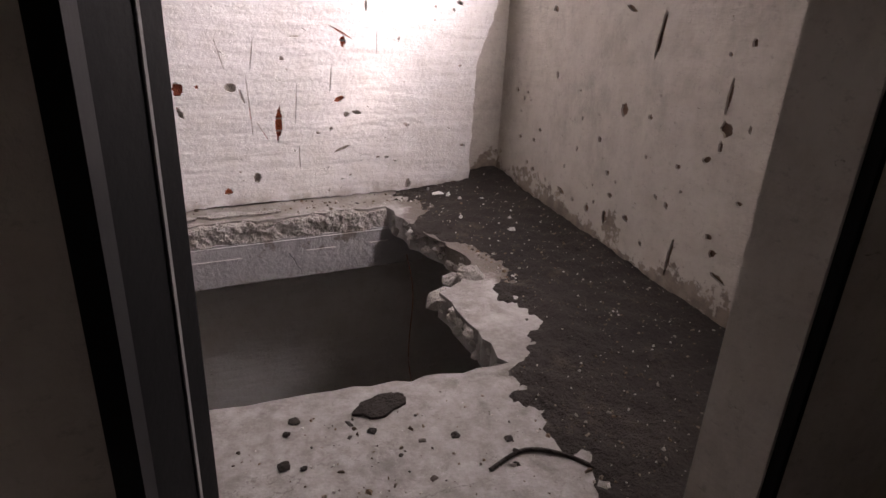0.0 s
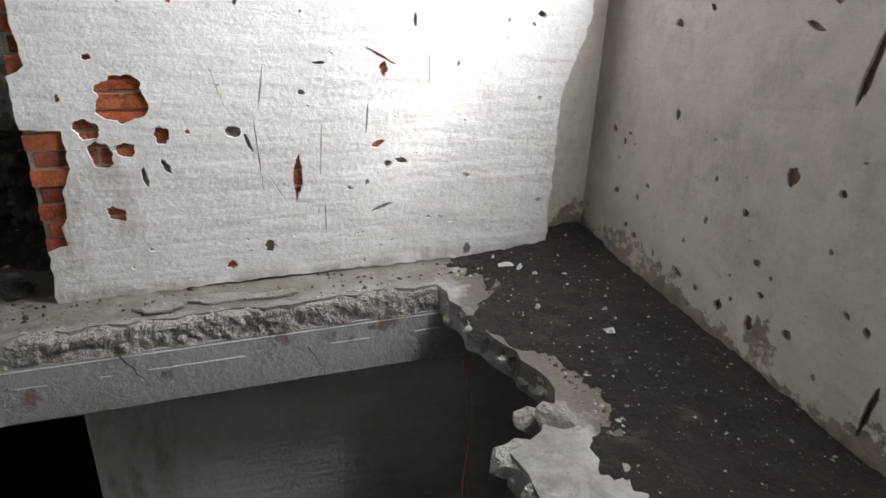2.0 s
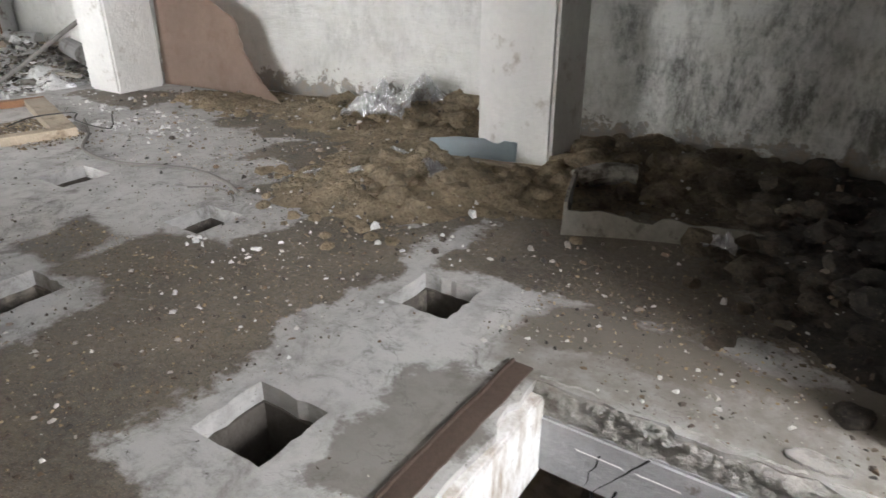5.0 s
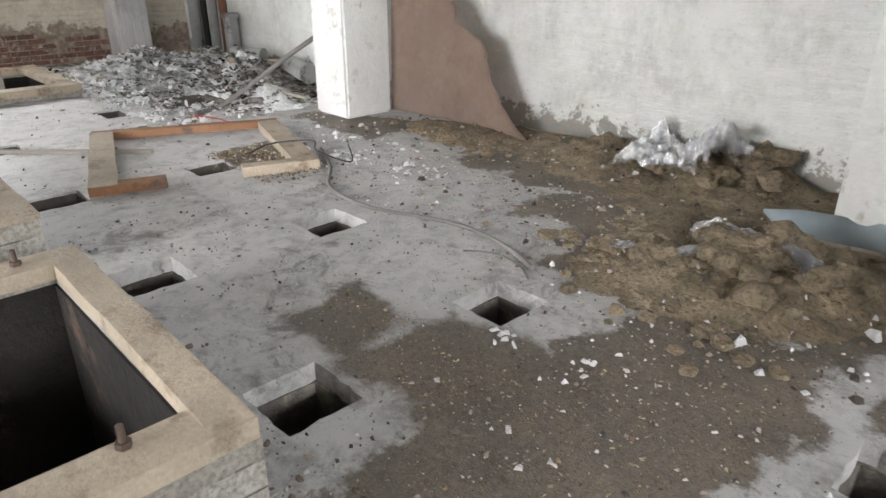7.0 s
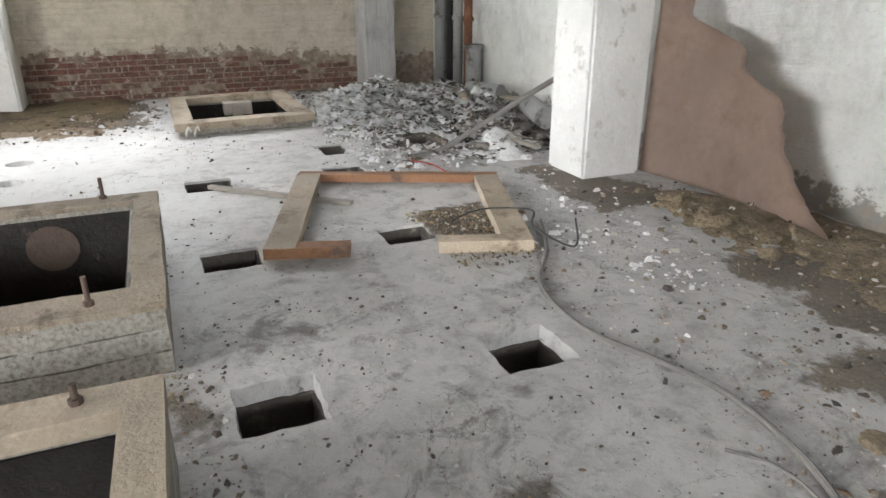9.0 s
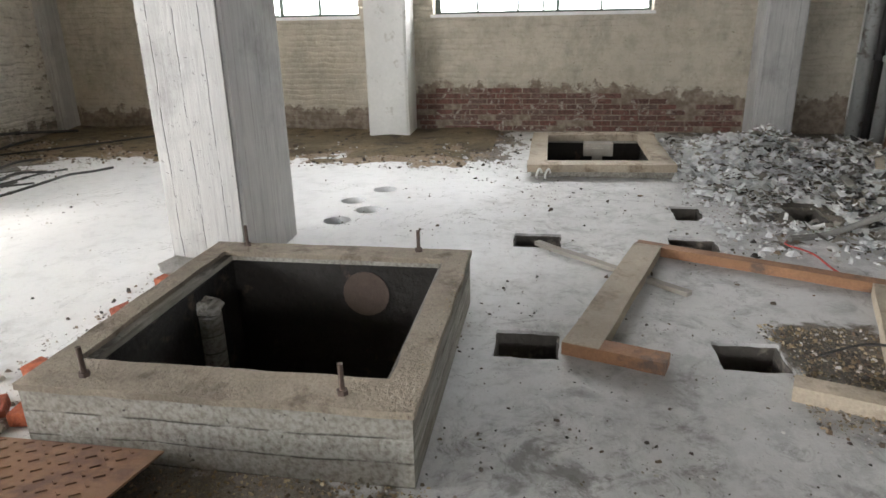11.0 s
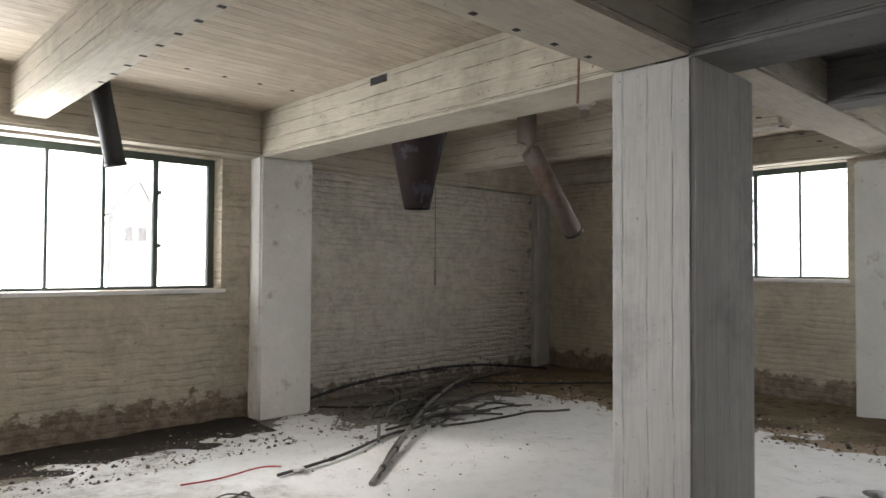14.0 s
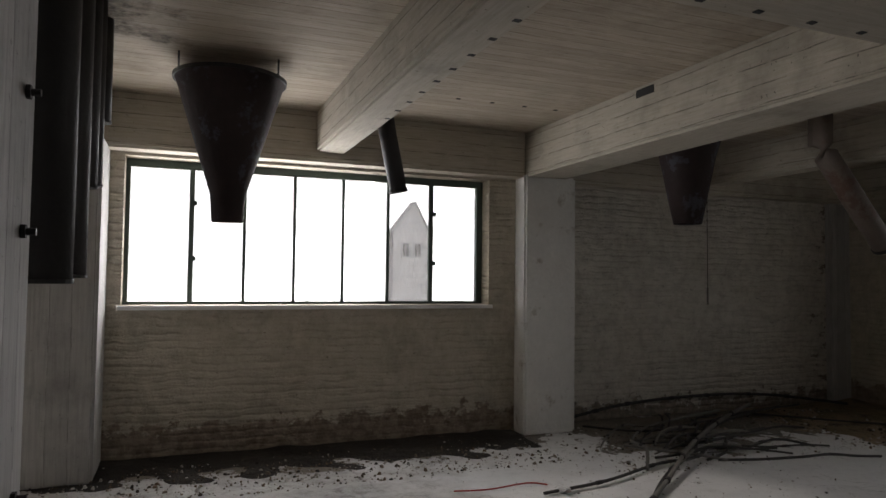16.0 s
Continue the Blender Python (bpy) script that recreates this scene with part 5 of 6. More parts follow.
field("chaff_strip", -13.74, -11.2, -4.6, 2.3, 0.07, lambda x, y: 0.022 * (-11.75 - x) + 0.035 * noise.noise(Vector((x * 2, y * 2, 0))) - 0.004, "soil", "brown chaff and dirt along the far wall")


def fluff_height(x, y):
    h = 0.26 * math.exp(-((x + 11.6) ** 2 / 1.6 + (y - 5.2) ** 2 / 0.35)) + 0.3 * math.exp(-((x + 10.9) ** 2 / 1.4 + (y - 6.2) ** 2 / 0.35)) + 0.16 * math.exp(-((x + 9.1) ** 2 / 0.3 + (y - 5.75) ** 2 / 0.12))
    return h * (1 + 0.9 * noise.noise(Vector((x * 5, y * 5, 4)))) + 0.05 * noise.noise(Vector((x * 11, y * 11, 4))) - 0.05


field("insulation_heap", -13.6, -8.5, 4.4, 6.88, 0.05, lambda x, y: fluff_height(x, y) if clear_of_holes(x, y) else -0.2, "fluff", "heap of torn grey-white insulation wool")


def scraps(name, count, cx, cy, sx, sy, big, material, label, seed):
    """Torn curled scraps strewn round a spot of the heap."""
    r = random.Random(seed)
    vs, fs = [], []
    for _ in range(count):
        x, y = r.gauss(cx, sx), r.gauss(cy, sy)
        if not (-13.6 < x < -8.5 and 4.3 < y < 6.85) or not clear_of_holes(x, y):
            continue
        z = max(0.0, fluff_height(x, y))
        e, a, t = r.uniform(0.015, big), r.uniform(0, math.tau), r.uniform(-0.7, 0.9)
        long_ = r.uniform(0.4, 1.2)
        k = len(vs)
        for i in range(4):
            for j in range(3):
                u, v = (i / 3 - 0.5) * 2 * e, (j / 2 - 0.5) * e * long_
                w = abs(u) * t + r.uniform(-0.25, 0.3) * e
                vs.append((x + u * math.cos(a) - v * math.sin(a), y + u * math.sin(a) + v * math.cos(a), z + 0.02 + max(w, -0.015)))
        for i in range(3):
            for j in range(2):
                q = k + i * 3 + j
                fs.append((q, q + 3, q + 4, q + 1))
    me = bpy.data.meshes.new(name)
    me.from_pydata(vs, [], fs)
    me.materials.append(M[material])
    me.polygons.foreach_set("use_smooth", [True] * len(me.polygons))
    tagged(new(name, me), label, kind="stuff")


scraps("wool_scraps", 3300, -11.3, 5.35, 0.8, 0.42, 0.08, "fibre", "torn scraps of white insulation wool", 21)
scraps("rubbish_scraps", 2200, -10.5, 5.75, 1.0, 0.5, 0.075, "rubbish_bits", "grey and brown torn rubbish", 22)
hr = random.Random(91)
for k in range(14):
    x, y, a_ = hr.uniform(-11.8, -8.9), hr.uniform(5.1, 6.6), hr.uniform(-0.6, 0.6)
    l = hr.uniform(0.25, 0.8)
    bm = bmesh.new()
    z = max(0.0, fluff_height(x, y)) + 0.02
    plank(bm, (x, y), (x + l * math.cos(a_), y + l * math.sin(a_)), hr.uniform(0.03, 0.09), z, z + hr.uniform(0.012, 0.03), 1, k)
    tagged(finish("plank_offcut", bm, ("wood_grey", "wood", "panel_grey")[k % 3]), "short weathered board in the rubbish heap", "board", "board offcuts")
for k in range(9):
    bm = bmesh.new()
    x, y = hr.uniform(-11.2, -9.0), hr.uniform(5.2, 6.6)
    rock(bm, x, y, max(0.0, fluff_height(x, y)) + 0.02, hr.uniform(0.05, 0.13), 120 + k, 0.6)
    tagged(finish("rag", bm, ("soil_dark", "panel_grey", "fluff")[k % 3]), "crumpled rag in the rubbish heap", "rag", "rags")

# clods of felt and earth
bm = bmesh.new()
hr = random.Random(17)
for cx, cy, sx, sy, count, big in ((-3.35, 5.12, 0.28, 0.16, 70, 0.1), (-2.95, 5.35, 0.22, 0.15, 55, 0.09), (-3.8, 4.93, 0.25, 0.1, 60, 0.07), (-6.55, 6.02, 0.28, 0.06, 26, 0.07), (-6.15, 6.12, 0.15, 0.05, 12, 0.06), (-4.6, 6.55, 0.45, 0.1, 60, 0.09),
                                 (-3.95, 6.7, 0.15, 0.1, 12, 0.12), (-2.4, 5.95, 0.2, 0.25, 26, 0.11), (-1.5, 6.2, 0.5, 0.35, 80, 0.13), (-0.6, 5.3, 0.45, 0.4, 90, 0.12), (-3.4, 4.5, 0.3, 0.15, 16, 0.06)):
    for k in range(int(count * 1.5)):
        x, y = hr.gauss(cx, sx), min(hr.gauss(cy, sy), 6.82)
        if clear_of_holes(x, y) and not (x > -0.5 and y < 4.3):
            e = 0.018 * (big / 0.018) ** hr.random()
            rock(bm, x, y, max(0.0, heaps(x, y)) + e * 0.2, e, hr.randint(1, 999), 0.65)
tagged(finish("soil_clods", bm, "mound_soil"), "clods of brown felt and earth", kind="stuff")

crumbs("grit", [(1.15, 2.27, 0.8, 4.1, 3200, 0.003, 0.016, corner_soil), (0.0, 1.7, 0.75, 1.8, 420, 0.004, 0.03, 0.0), (0.9, 1.7, 2.2, 3.8, 300, 0.006, 0.03, 0.0), (-1.4, 1.9, 3.72, 3.94, 260, 0.006, 0.025, 0.0),
                (-7.5, 1.5, 4.4, 6.8, 3000, 0.008, 0.05, lambda x, y: max(0, heaps(x, y))), (-3.9, -2.6, 2.0, 5.2, 900, 0.006, 0.03, 0.0), (-7.5, -1.7, 2.0, 5.4, 900, 0.004, 0.02, 0.0),
                (-13.7, -11.2, -4.5, 2.6, 2200, 0.012, 0.05, 0.004), (-12, -8, -4.5, -2.4, 900, 0.01, 0.04, 0.0), (-7.8, -2.2, -4.3, -3.0, 2200, 0.008, 0.04, 0.01), (-13.5, -8.6, 4.3, 6.6, 1800, 0.01, 0.05, 0.0), (-13.5, -9.5, 2.4, 4.4, 160, 0.01, 0.05, 0.0),
                (-11.5, -4.5, -2.8, 2.6, 160, 0.006, 0.028, 0.0), (-7.5, -6.4, 4.15, 4.75, 700, 0.006, 0.03, 0.004), (-2.0, -0.4, 3.8, 4.6, 500, 0.006, 0.03, 0.0),
                (-10.5, -4.6, 2.4, 5.6, 700, 0.004, 0.022, 0.0), (-8.6, -5.4, 0.3, 0.95, 700, 0.008, 0.05, 0.0), (-9.6, -7.2, -3.2, -1.2, 300, 0.006, 0.03, 0.0), (-5.9, -3.6, 2.55, 2.75, 260, 0.008, 0.04, 0.0), (1.33, 1.7, 1.9, 3.8, 900, 0.005, 0.03, 0.0), (-4.8, -2.4, 2.9, 5.0, 1500, 0.004, 0.016, 0.0)], "chips", "grit and crumbs scattered on the floor", 31)
hr = random.Random(63)
spots = []
for k in range(130):
    x, y = hr.uniform(-7.6, -3.5), hr.uniform(2.55, 5.6)
    spots.append((x - 0.13, x + 0.13, y - 0.09, y + 0.09, hr.randint(3, 14), 0.004, 0.022, 0.0))
for k in range(60):
    x, y = hr.uniform(-11.2, -7.8), hr.uniform(1.2, 4.6)
    spots.append((x - 0.15, x + 0.15, y - 0.12, y + 0.12, hr.randint(1, 7), 0.006, 0.034, 0.0))
for k in range(24):
    x, y = hr.uniform(0.1, 1.5), hr.uniform(0.9, 1.8)
    spots.append((x - 0.08, x + 0.08, y - 0.06, y + 0.06, hr.randint(3, 10), 0.004, 0.024, 0.0))
crumbs("floor_litter", spots, "litter_bits", "dark flakes and litter in small drifts", 34)
crumbs("chaff", [(-5.95, -5.62, 1.3, 2.6, 1300, 0.005, 0.022, 0.0), (-7.5, -6.5, 4.15, 4.72, 1500, 0.005, 0.026, 0.004), (-6.6, -3.0, 4.7, 6.4, 1800, 0.005, 0.02, lambda x, y: max(0, heaps(x, y))), (-7.62, -5.92, 2.43, 2.56, 260, 0.004, 0.014, 0.334), (-3.4, -2.75, 2.0, 4.6, 900, 0.004, 0.018, 0.0), (-4.7, -3.5, 3.2, 3.6, 500, 0.004, 0.018, 0.0), (-1.9, -0.6, 4.0, 4.9, 800, 0.004, 0.02, 0.0)], "chaff_bits", "tan chaff and crumbs", 35)
crumbs("plaster_crumbs", [(-6.15, -5.7, 5.05, 5.3, 40, 0.015, 0.06, 0.0), (-6.8, -6.4, 4.9, 5.1, 26, 0.015, 0.06, 0.0), (-3.95, -3.75, 3.7, 3.86, 8, 0.03, 0.07, 0.0), (-3.65, -3.4, 4.55, 4.75, 8, 0.03, 0.07, 0.0), (-8.3, -7.0, 5.1, 5.8, 60, 0.015, 0.07, 0.0), (1.6, 2.1, 2.9, 4.0, 9, 0.02, 0.06, 0.035), (-7.3, -5.6, 4.8, 5.6, 40, 0.015, 0.06, 0.0), (-4.2, -2.4, 4.3, 5.2, 60, 0.015, 0.06, 0.01), (-11.5, -8.5, 4.2, 6.2, 500, 0.02, 0.09, 0.02), (-13, -11, 1.6, 3.0, 70, 0.02, 0.07, 0.0), (-3.6, -2.4, 3.2, 4.3, 26, 0.02, 0.05, 0.0)], "fluff", "white crumbs of plaster and wool", 32)


# foil, board, sheet, tray
def crumpled(name, x, y, z, w, d, h, turn, material, label, category, group, seed):
    r = random.Random(seed)
    n = 20
    bm = bmesh.new()
    g = [[bm.verts.new((0, 0, 0)) for _ in range(n)] for _ in range(n)]
    for i in range(n):
        for j in range(n):
            u, v = i / (n - 1) - 0.5, j / (n - 1) - 0.5
            p = Vector((u * w + r.uniform(-0.03, 0.03) * w, v * d + r.uniform(-0.03, 0.03) * d, 0))
            q = Matrix.Rotation(turn, 3, "Z") @ p + Vector((x, y, 0))
            lift = h * (0.6 + 0.9 * noise.noise(Vector((u * 3, v * 3, seed)))) * max(0, 1 - (2 * u) ** 2) + r.uniform(0, 0.55) * h
            g[i][j].co = (q.x, q.y, z + lift)
    for i in range(n - 1):
        for j in range(n - 1):
            bm.faces.new((g[i][j], g[i + 1][j], g[i + 1][j + 1], g[i][j + 1]))
    bmesh.ops.solidify(bm, geom=bm.faces[:], thickness=0.002)
    return tagged(finish(name, bm, material), label, category, group)


for k, (x, y, w, d, h, a) in enumerate(((-4.6, 6.42, 0.62, 0.4, 0.16, 0.3), (-4.22, 6.58, 0.4, 0.3, 0.24, 0.8), (-4.75, 6.68, 0.3, 0.2, 0.2, 0.1), (-3.6, 5.42, 0.35, 0.2, 0.06, 0.2), (-3.15, 5.2, 0.42, 0.12, 0.08, -0.7), (-3.5, 4.95, 0.25, 0.12, 0.03, 0.5), (-3.0, 5.62, 0.3, 0.15, 0.05, 0.1), (-1.3, 5.28, 0.2, 0.16, 0.07, 0.0), (-3.25, 5.5, 0.16, 0.1, 0.05, 1.2), (-3.9, 4.9, 0.2, 0.08, 0.02, 0.4))):
    crumpled("foil_scrap", x, y, max(0.005, heaps(x, y)), w, d, h, a, "foil", "crumpled shiny silver foil on the soil", "foil", "foil scraps", 60 + k)

bm = bmesh.new()
nz, nx = 60, 16
TEAR = [(0, -5.9), (0.22, -6.17), (0.5, -6.38), (0.82, -6.47), (0.86, -6.64), (0.97, -6.83), (1.13, -6.87), (1.28, -7.4), (2.01, -7.55)]
rows = []
for i in range(nz + 1):
    z = 2.0 * i / nz
    right = next(b0 + (b1 - b0) * (z - z0) / (z1 - z0) for (z0, b0), (z1, b1) in zip(TEAR, TEAR[1:]) if z <= z1) + 0.012 * math.sin(z * 37)
    row = []
    for j in range(nx + 1):
        u = j / nx
        x = -7.8 + (right + 7.8) * u
        row.append(bm.verts.new((x, 6.44 + 0.03 * z + 0.1 * math.sin(u * math.pi) * (1 - z * 0.3), z + 0.01)))
    rows.append(row)
for a_, b_ in zip(rows, rows[1:]):
    for j in range(nx):
        bm.faces.new((a_[j], a_[j + 1], b_[j + 1], b_[j]))
bmesh.ops.solidify(bm, geom=bm.faces[:], thickness=0.008)
tagged(finish("fibreboard_sheet", bm, "cardboard", smooth=True), "torn brown fibreboard sheet leaning on the wall", "board")

bm = bmesh.new()
g = []
for i in range(17):
    u = i / 16
    x = -3.52 + 0.66 * u
    tip = min(1, max(0.0, (u - 0.02) / 0.22))
    g.append([bm.verts.new((x, 5.85 - 0.035 * (1 - u) - 0.012 * math.sin(u * 6 + w) + 0.025 * (w - 0.5) - 0.1 * (1 - tip), 0.2 + 0.03 * u - (0.22 * tip + 0.015) * (1 - w))) for w in (0, 0.35, 0.7, 1.0)])
for a_, b_ in zip(g, g[1:]):
    for j in range(3):
        bm.faces.new((a_[j], b_[j], b_[j + 1], a_[j + 1]))
bmesh.ops.solidify(bm, geom=bm.faces[:], thickness=0.003)
tagged(finish("metal_sheet", bm, "blue_sheet", smooth=True), "bent pale blue sheet leaning on the column foot", "metal sheet")
bm = bmesh.new()
plank(bm, (-3.3, 5.55), (-2.45, 5.74), 0.05, 0.1, 0.13, 1, 5)
tagged(finish("wood_lath", bm, "wood"), "pale lath lying on soil by the column", "lath")

tray = thing("broken_tray", "broken open grey panel box full of soil", "box")
bm = bmesh.new()
rows = []
for i in range(25):
    u = i / 24
    top = 0.15 - 0.05 * u + 0.03 * noise.noise(Vector((u * 9, 2, 0))) - (0.035 if 0.3 < u < 0.45 else 0)
    p = Vector((-2.12 + 1.1 * u, 5.02 + 0.43 * u + 0.02 * math.sin(u * 5), 0))
    rows.append([bm.verts.new(p + Vector((0, q, z))) for q, z in ((0, -0.002), (0.018, -0.002), (0.035, top), (0.02, top))])
for u, v in zip(rows, rows[1:]):
    for q in range(4):
        bm.faces.new((u[q], u[(q + 1) % 4], v[(q + 1) % 4], v[q]))
bm.faces.new(rows[0])
bm.faces.new(rows[-1][::-1])
part("front", bm, "panel_grey", tray, "torn grey front panel")
bm = bmesh.new()
plank(bm, (-2.12, 5.03), (-2.3, 5.6), 0.02, 0.0, 0.2, -1, 6)
part("side", bm, "panel_grey", tray)
bm = bmesh.new()
tube(bm, bend([(-2.3, 5.62, 0.12), (-2.15, 5.75, 0.16), (-1.98, 5.85, 0.15)]), 0.075, 12)
part("roll", bm, "panel_grey", tray, "rolled grey sheet")


# cables and wires
def cable(name, pts, rad, material, label, category="cable", group="", clips=0):
    th = thing(name, label, category, group)
    line = bend(pts, 8)
    bm = bmesh.new()
    tube(bm, line, rad, 8)
    part("sheath", bm, material, th)
    for k in range(clips):
        i = int((k + 1) * (len(line) - 2) / (clips + 1))
        d = (line[i + 1] - line[i]).normalized()
        bm = bmesh.new()
        tube(bm, [line[i] - d * 0.03, line[i] + d * 0.03], rad * 1.35, 8)
        part("clip", bm, "dark_metal", th)
    return th


cable("floor_cable", [(-6.95, 4.95, 0.02), (-6.45, 4.7, 0.02), (-6.05, 4.42, 0.015), (-5.55, 4.36, 0.015), (-5.15, 4.5, 0.015), (-4.83, 4.58, 0.015), (-4.45, 4.53, 0.015), (-4.18, 4.42, 0.015)], 0.014, "cable_grey", "grey cable snaking across the floor")
cable("floor_cable", [(-7.0, 4.3, 0.09), (-7.15, 4.6, 0.09), (-7.0, 4.9, 0.09), (-6.7, 4.75, 0.09), (-6.45, 4.9, 0.02), (-6.9, 5.2, 0.02)], 0.007, "cable_black", "thin black wire over the timber frame")
cable("floor_cable", [(-4.6, 4.32, 0.01), (-4.45, 4.42, 0.01), (-4.25, 4.4, 0.01), (-4.1, 4.3, 0.01)], 0.007, "cable_grey", "short thin wire on the floor")
cable("grey_hose", [(-9.0, 4.78, 0.02), (-9.1, 5.1, 0.04), (-9.05, 5.5, 0.25), (-8.9, 5.85, 0.5), (-8.6, 6.1, 0.75)], 0.026, "cable_grey", "stiff grey hose rising to the column")
cable("red_wire", [(-8.95, 4.75, 0.02), (-8.8, 4.7, 0.04), (-8.7, 4.85, 0.01), (-8.3, 4.9, 0.01), (-7.9, 5.15, 0.01)], 0.007, "red_wire", "thin red and black wire end on the floor", "wire")
BUNCH = [([(-7.45, -1.5, 0.02), (-8.2, -2.1, 0.04), (-9.2, -2.9, 0.1), (-10.4, -3.7, 0.13), (-11.6, -4.45, 0.1)], 0.022, 6), ([(-7.6, -1.6, 0.02), (-8.3, -2.25, 0.02), (-9.3, -3.0, 0.03), (-10.6, -3.9, 0.04), (-12.2, -4.5, 0.03)], 0.016, 2),
         ([(-7.0, -2.2, 0.02), (-7.7, -2.3, 0.03), (-8.5, -2.6, 0.03), (-9.2, -2.75, 0.04), (-10.5, -3.9, 0.08), (-12.6, -4.5, 0.03)], 0.015, 4), ([(-8.3, -2.5, 0.02), (-8.6, -2.9, 0.1), (-8.8, -3.4, 0.06), (-9.6, -4.0, 0.05), (-11.0, -4.4, 0.06)], 0.018, 2),
         ([(-8.75, -4.55, 0.08), (-9.6, -4.55, 0.2), (-10.8, -4.58, 0.24), (-12.0, -4.55, 0.2), (-13.2, -4.2, 0.06)], 0.02, 6), ([(-8.75, -4.3, 0.02), (-9.3, -3.8, 0.03), (-10.2, -3.9, 0.05), (-11.5, -4.3, 0.04)], 0.013, 1),
         ([(-8.4, -3.0, 0.12), (-9.0, -2.7, 0.06), (-9.3, -2.5, 0.02)], 0.013, 0), ([(-11.3, -4.3, 0.03), (-12.2, -3.4, 0.03), (-13.1, -2.6, 0.04)], 0.013, 0)]
cr = random.Random(55)
for k in range(22):
    x, y = cr.uniform(-9.3, -8.4), cr.uniform(-3.5, -2.5)
    a_, n_ = cr.uniform(2.9, 4.1), cr.randint(4, 6)
    pts = []
    for q in range(n_):
        pts.append((max(x, -13.3), min(max(y, -4.58), -2.1), 0.015 + cr.uniform(0, 0.1) * (1 if 0 < q < n_ - 1 else 0.1)))
        a_ += cr.uniform(-0.5, 0.5)
        x, y = x + 0.42 * math.cos(a_), y + 0.36 * math.sin(a_)
    BUNCH.append((pts, cr.choice((0.008, 0.011, 0.014)), cr.choice((0, 0, 1, 2))))
for k, (pts, rad, clips) in enumerate(BUNCH):
    cable("old_cable", pts, rad, "cable_black" if k % 3 else "cable_grey", "stiff old dusty cable in a heap by the wall", group="heap of cables", clips=clips)
cable("red_wire", [(-6.3, -2.5, 0.02), (-6.6, -2.45, 0.02), (-7.0, -2.5, 0.02), (-7.15, -2.4, 0.02)], 0.007, "red_wire", "thin red wire on the pale floor", "wire")
for k in range(3):
    cable("wire_coil", [(-6.4 + 0.2 * math.cos(q * 0.9 + k), -1.75 + 0.25 * math.sin(q * 0.9 + k * 2), 0.01 + 0.015 * (q % 3)) for q in range(8)], 0.006, "cable_black", "loose coil of thin black wire", "wire", "wire coils")
bm = bmesh.new()
rock(bm, -7.2, -2.2, 0.03, 0.055, 3, 0.6)
tagged(finish("plaster_lump", bm, "fluff"), "small white lump on the floor", "rubble")


# hanging funnels, pipes, lamp, chain
def funnel(x, y, rings, label):
    th = thing("hopper_funnel", label, "funnel", "funnels")
    bm = bmesh.new()
    lathe(bm, rings, (x, y))
    bmesh.ops.solidify(bm, geom=bm.faces[:], thickness=0.006)
    part("cone", bm, "funnel_metal", th, smooth=True)
    for k in range(3):
        bm = bmesh.new()
        px, py = x + (rings[0][0] - 0.004) * math.cos(k * 2.1 + 0.4), y + (rings[0][0] - 0.004) * math.sin(k * 2.1 + 0.4)
        tube(bm, [(px, py, rings[0][1] - 0.03), (px, py, CEIL + 0.01)], 0.008, 6)
        part("hanger", bm, "dark_metal", th)
    bm = bmesh.new()
    lathe(bm, [(rings[0][0], rings[0][1]), (rings[0][0] + 0.012, rings[0][1]), (rings[0][0] + 0.012, rings[0][1] - 0.03), (rings[0][0], rings[0][1] - 0.03)], (x, y))
    part("rim", bm, "dark_metal", th)


funnel(-4.43, -2.85, [(0.435, 3.43), (0.14, 2.48), (0.125, 2.26)], "dark rusty sheet-metal funnel under the ceiling")
funnel(-9.1, -2.85, [(0.42, 3.56), (0.29, 3.15), (0.145, 2.43)], "rusty patched sheet-metal funnel under the ceiling")
pipes = [([(-5.84, -3.3, 3.56), (-5.9, -3.3, 3.2), (-6.02, -3.3, 2.64)], 0.085, "dark tilted down pipe under the beam"), ([(-9.65, -1.7, 3.56), (-9.65, -1.7, 3.12), (-9.72, -1.7, 3.02), (-10.5, -1.7, 2.18)], 0.105, "long rusty spout pipe slanting from the ceiling")]
for pts, rad, label in pipes:
    th = thing("chute_pipe", label, "pipe")
    bm = bmesh.new()
    tube(bm, pts, rad, 18)
    part("tube", bm, "spout" if rad > 0.1 else "dark_metal", th, smooth=True)
    bm = bmesh.new()
    a_, b_ = Vector(pts[-1]), Vector(pts[-2])
    d = (b_ - a_).normalized()
    tube(bm, [a_ - d * 0.002, a_ + d * 0.03], rad + 0.008, 18)
    part("collar", bm, "dark_metal", th)
for x, y, z, rad in ((-3.66, 0.2, 1.8, 0.09), (-3.63, -0.4, 1.815, 0.09), (-3.6, -1.1, 2.28, 0.075), (-3.56, -1.7, 2.36, 0.075), (-3.55, -2.2, 2.85, 0.075)):
    th = thing("drop_pipe", "dark iron pipe hanging from the ceiling", "pipe", "row of hanging pipes")
    bm = bmesh.new()
    tube(bm, [(x, y, z), (x, y, CEIL)], rad, 20)
    part("tube", bm, "dark_metal", th, smooth=True)
    bm = bmesh.new()
    tube(bm, [(x, y, z - 0.003), (x, y, z + 0.012)], rad + 0.004, 20)
    part("lip", bm, "dark_metal", th)
for z in (2.35, 1.95, 1.2):
    bm = bmesh.new()
    tube(bm, [(-3.66, 0.62, z), (-3.71, 0.62, z)], 0.011, 8)
    tube(bm, [(-3.672, 0.62, z), (-3.685, 0.62, z)], 0.022, 6)
    tagged(finish("column_bolt", bm, "dark_metal"), "rusty bolt sticking out of the column", "bolt", "column bolts")
lamp = thing("ceiling_lamp", "white porcelain lamp holder with a glass bulb", "lamp")
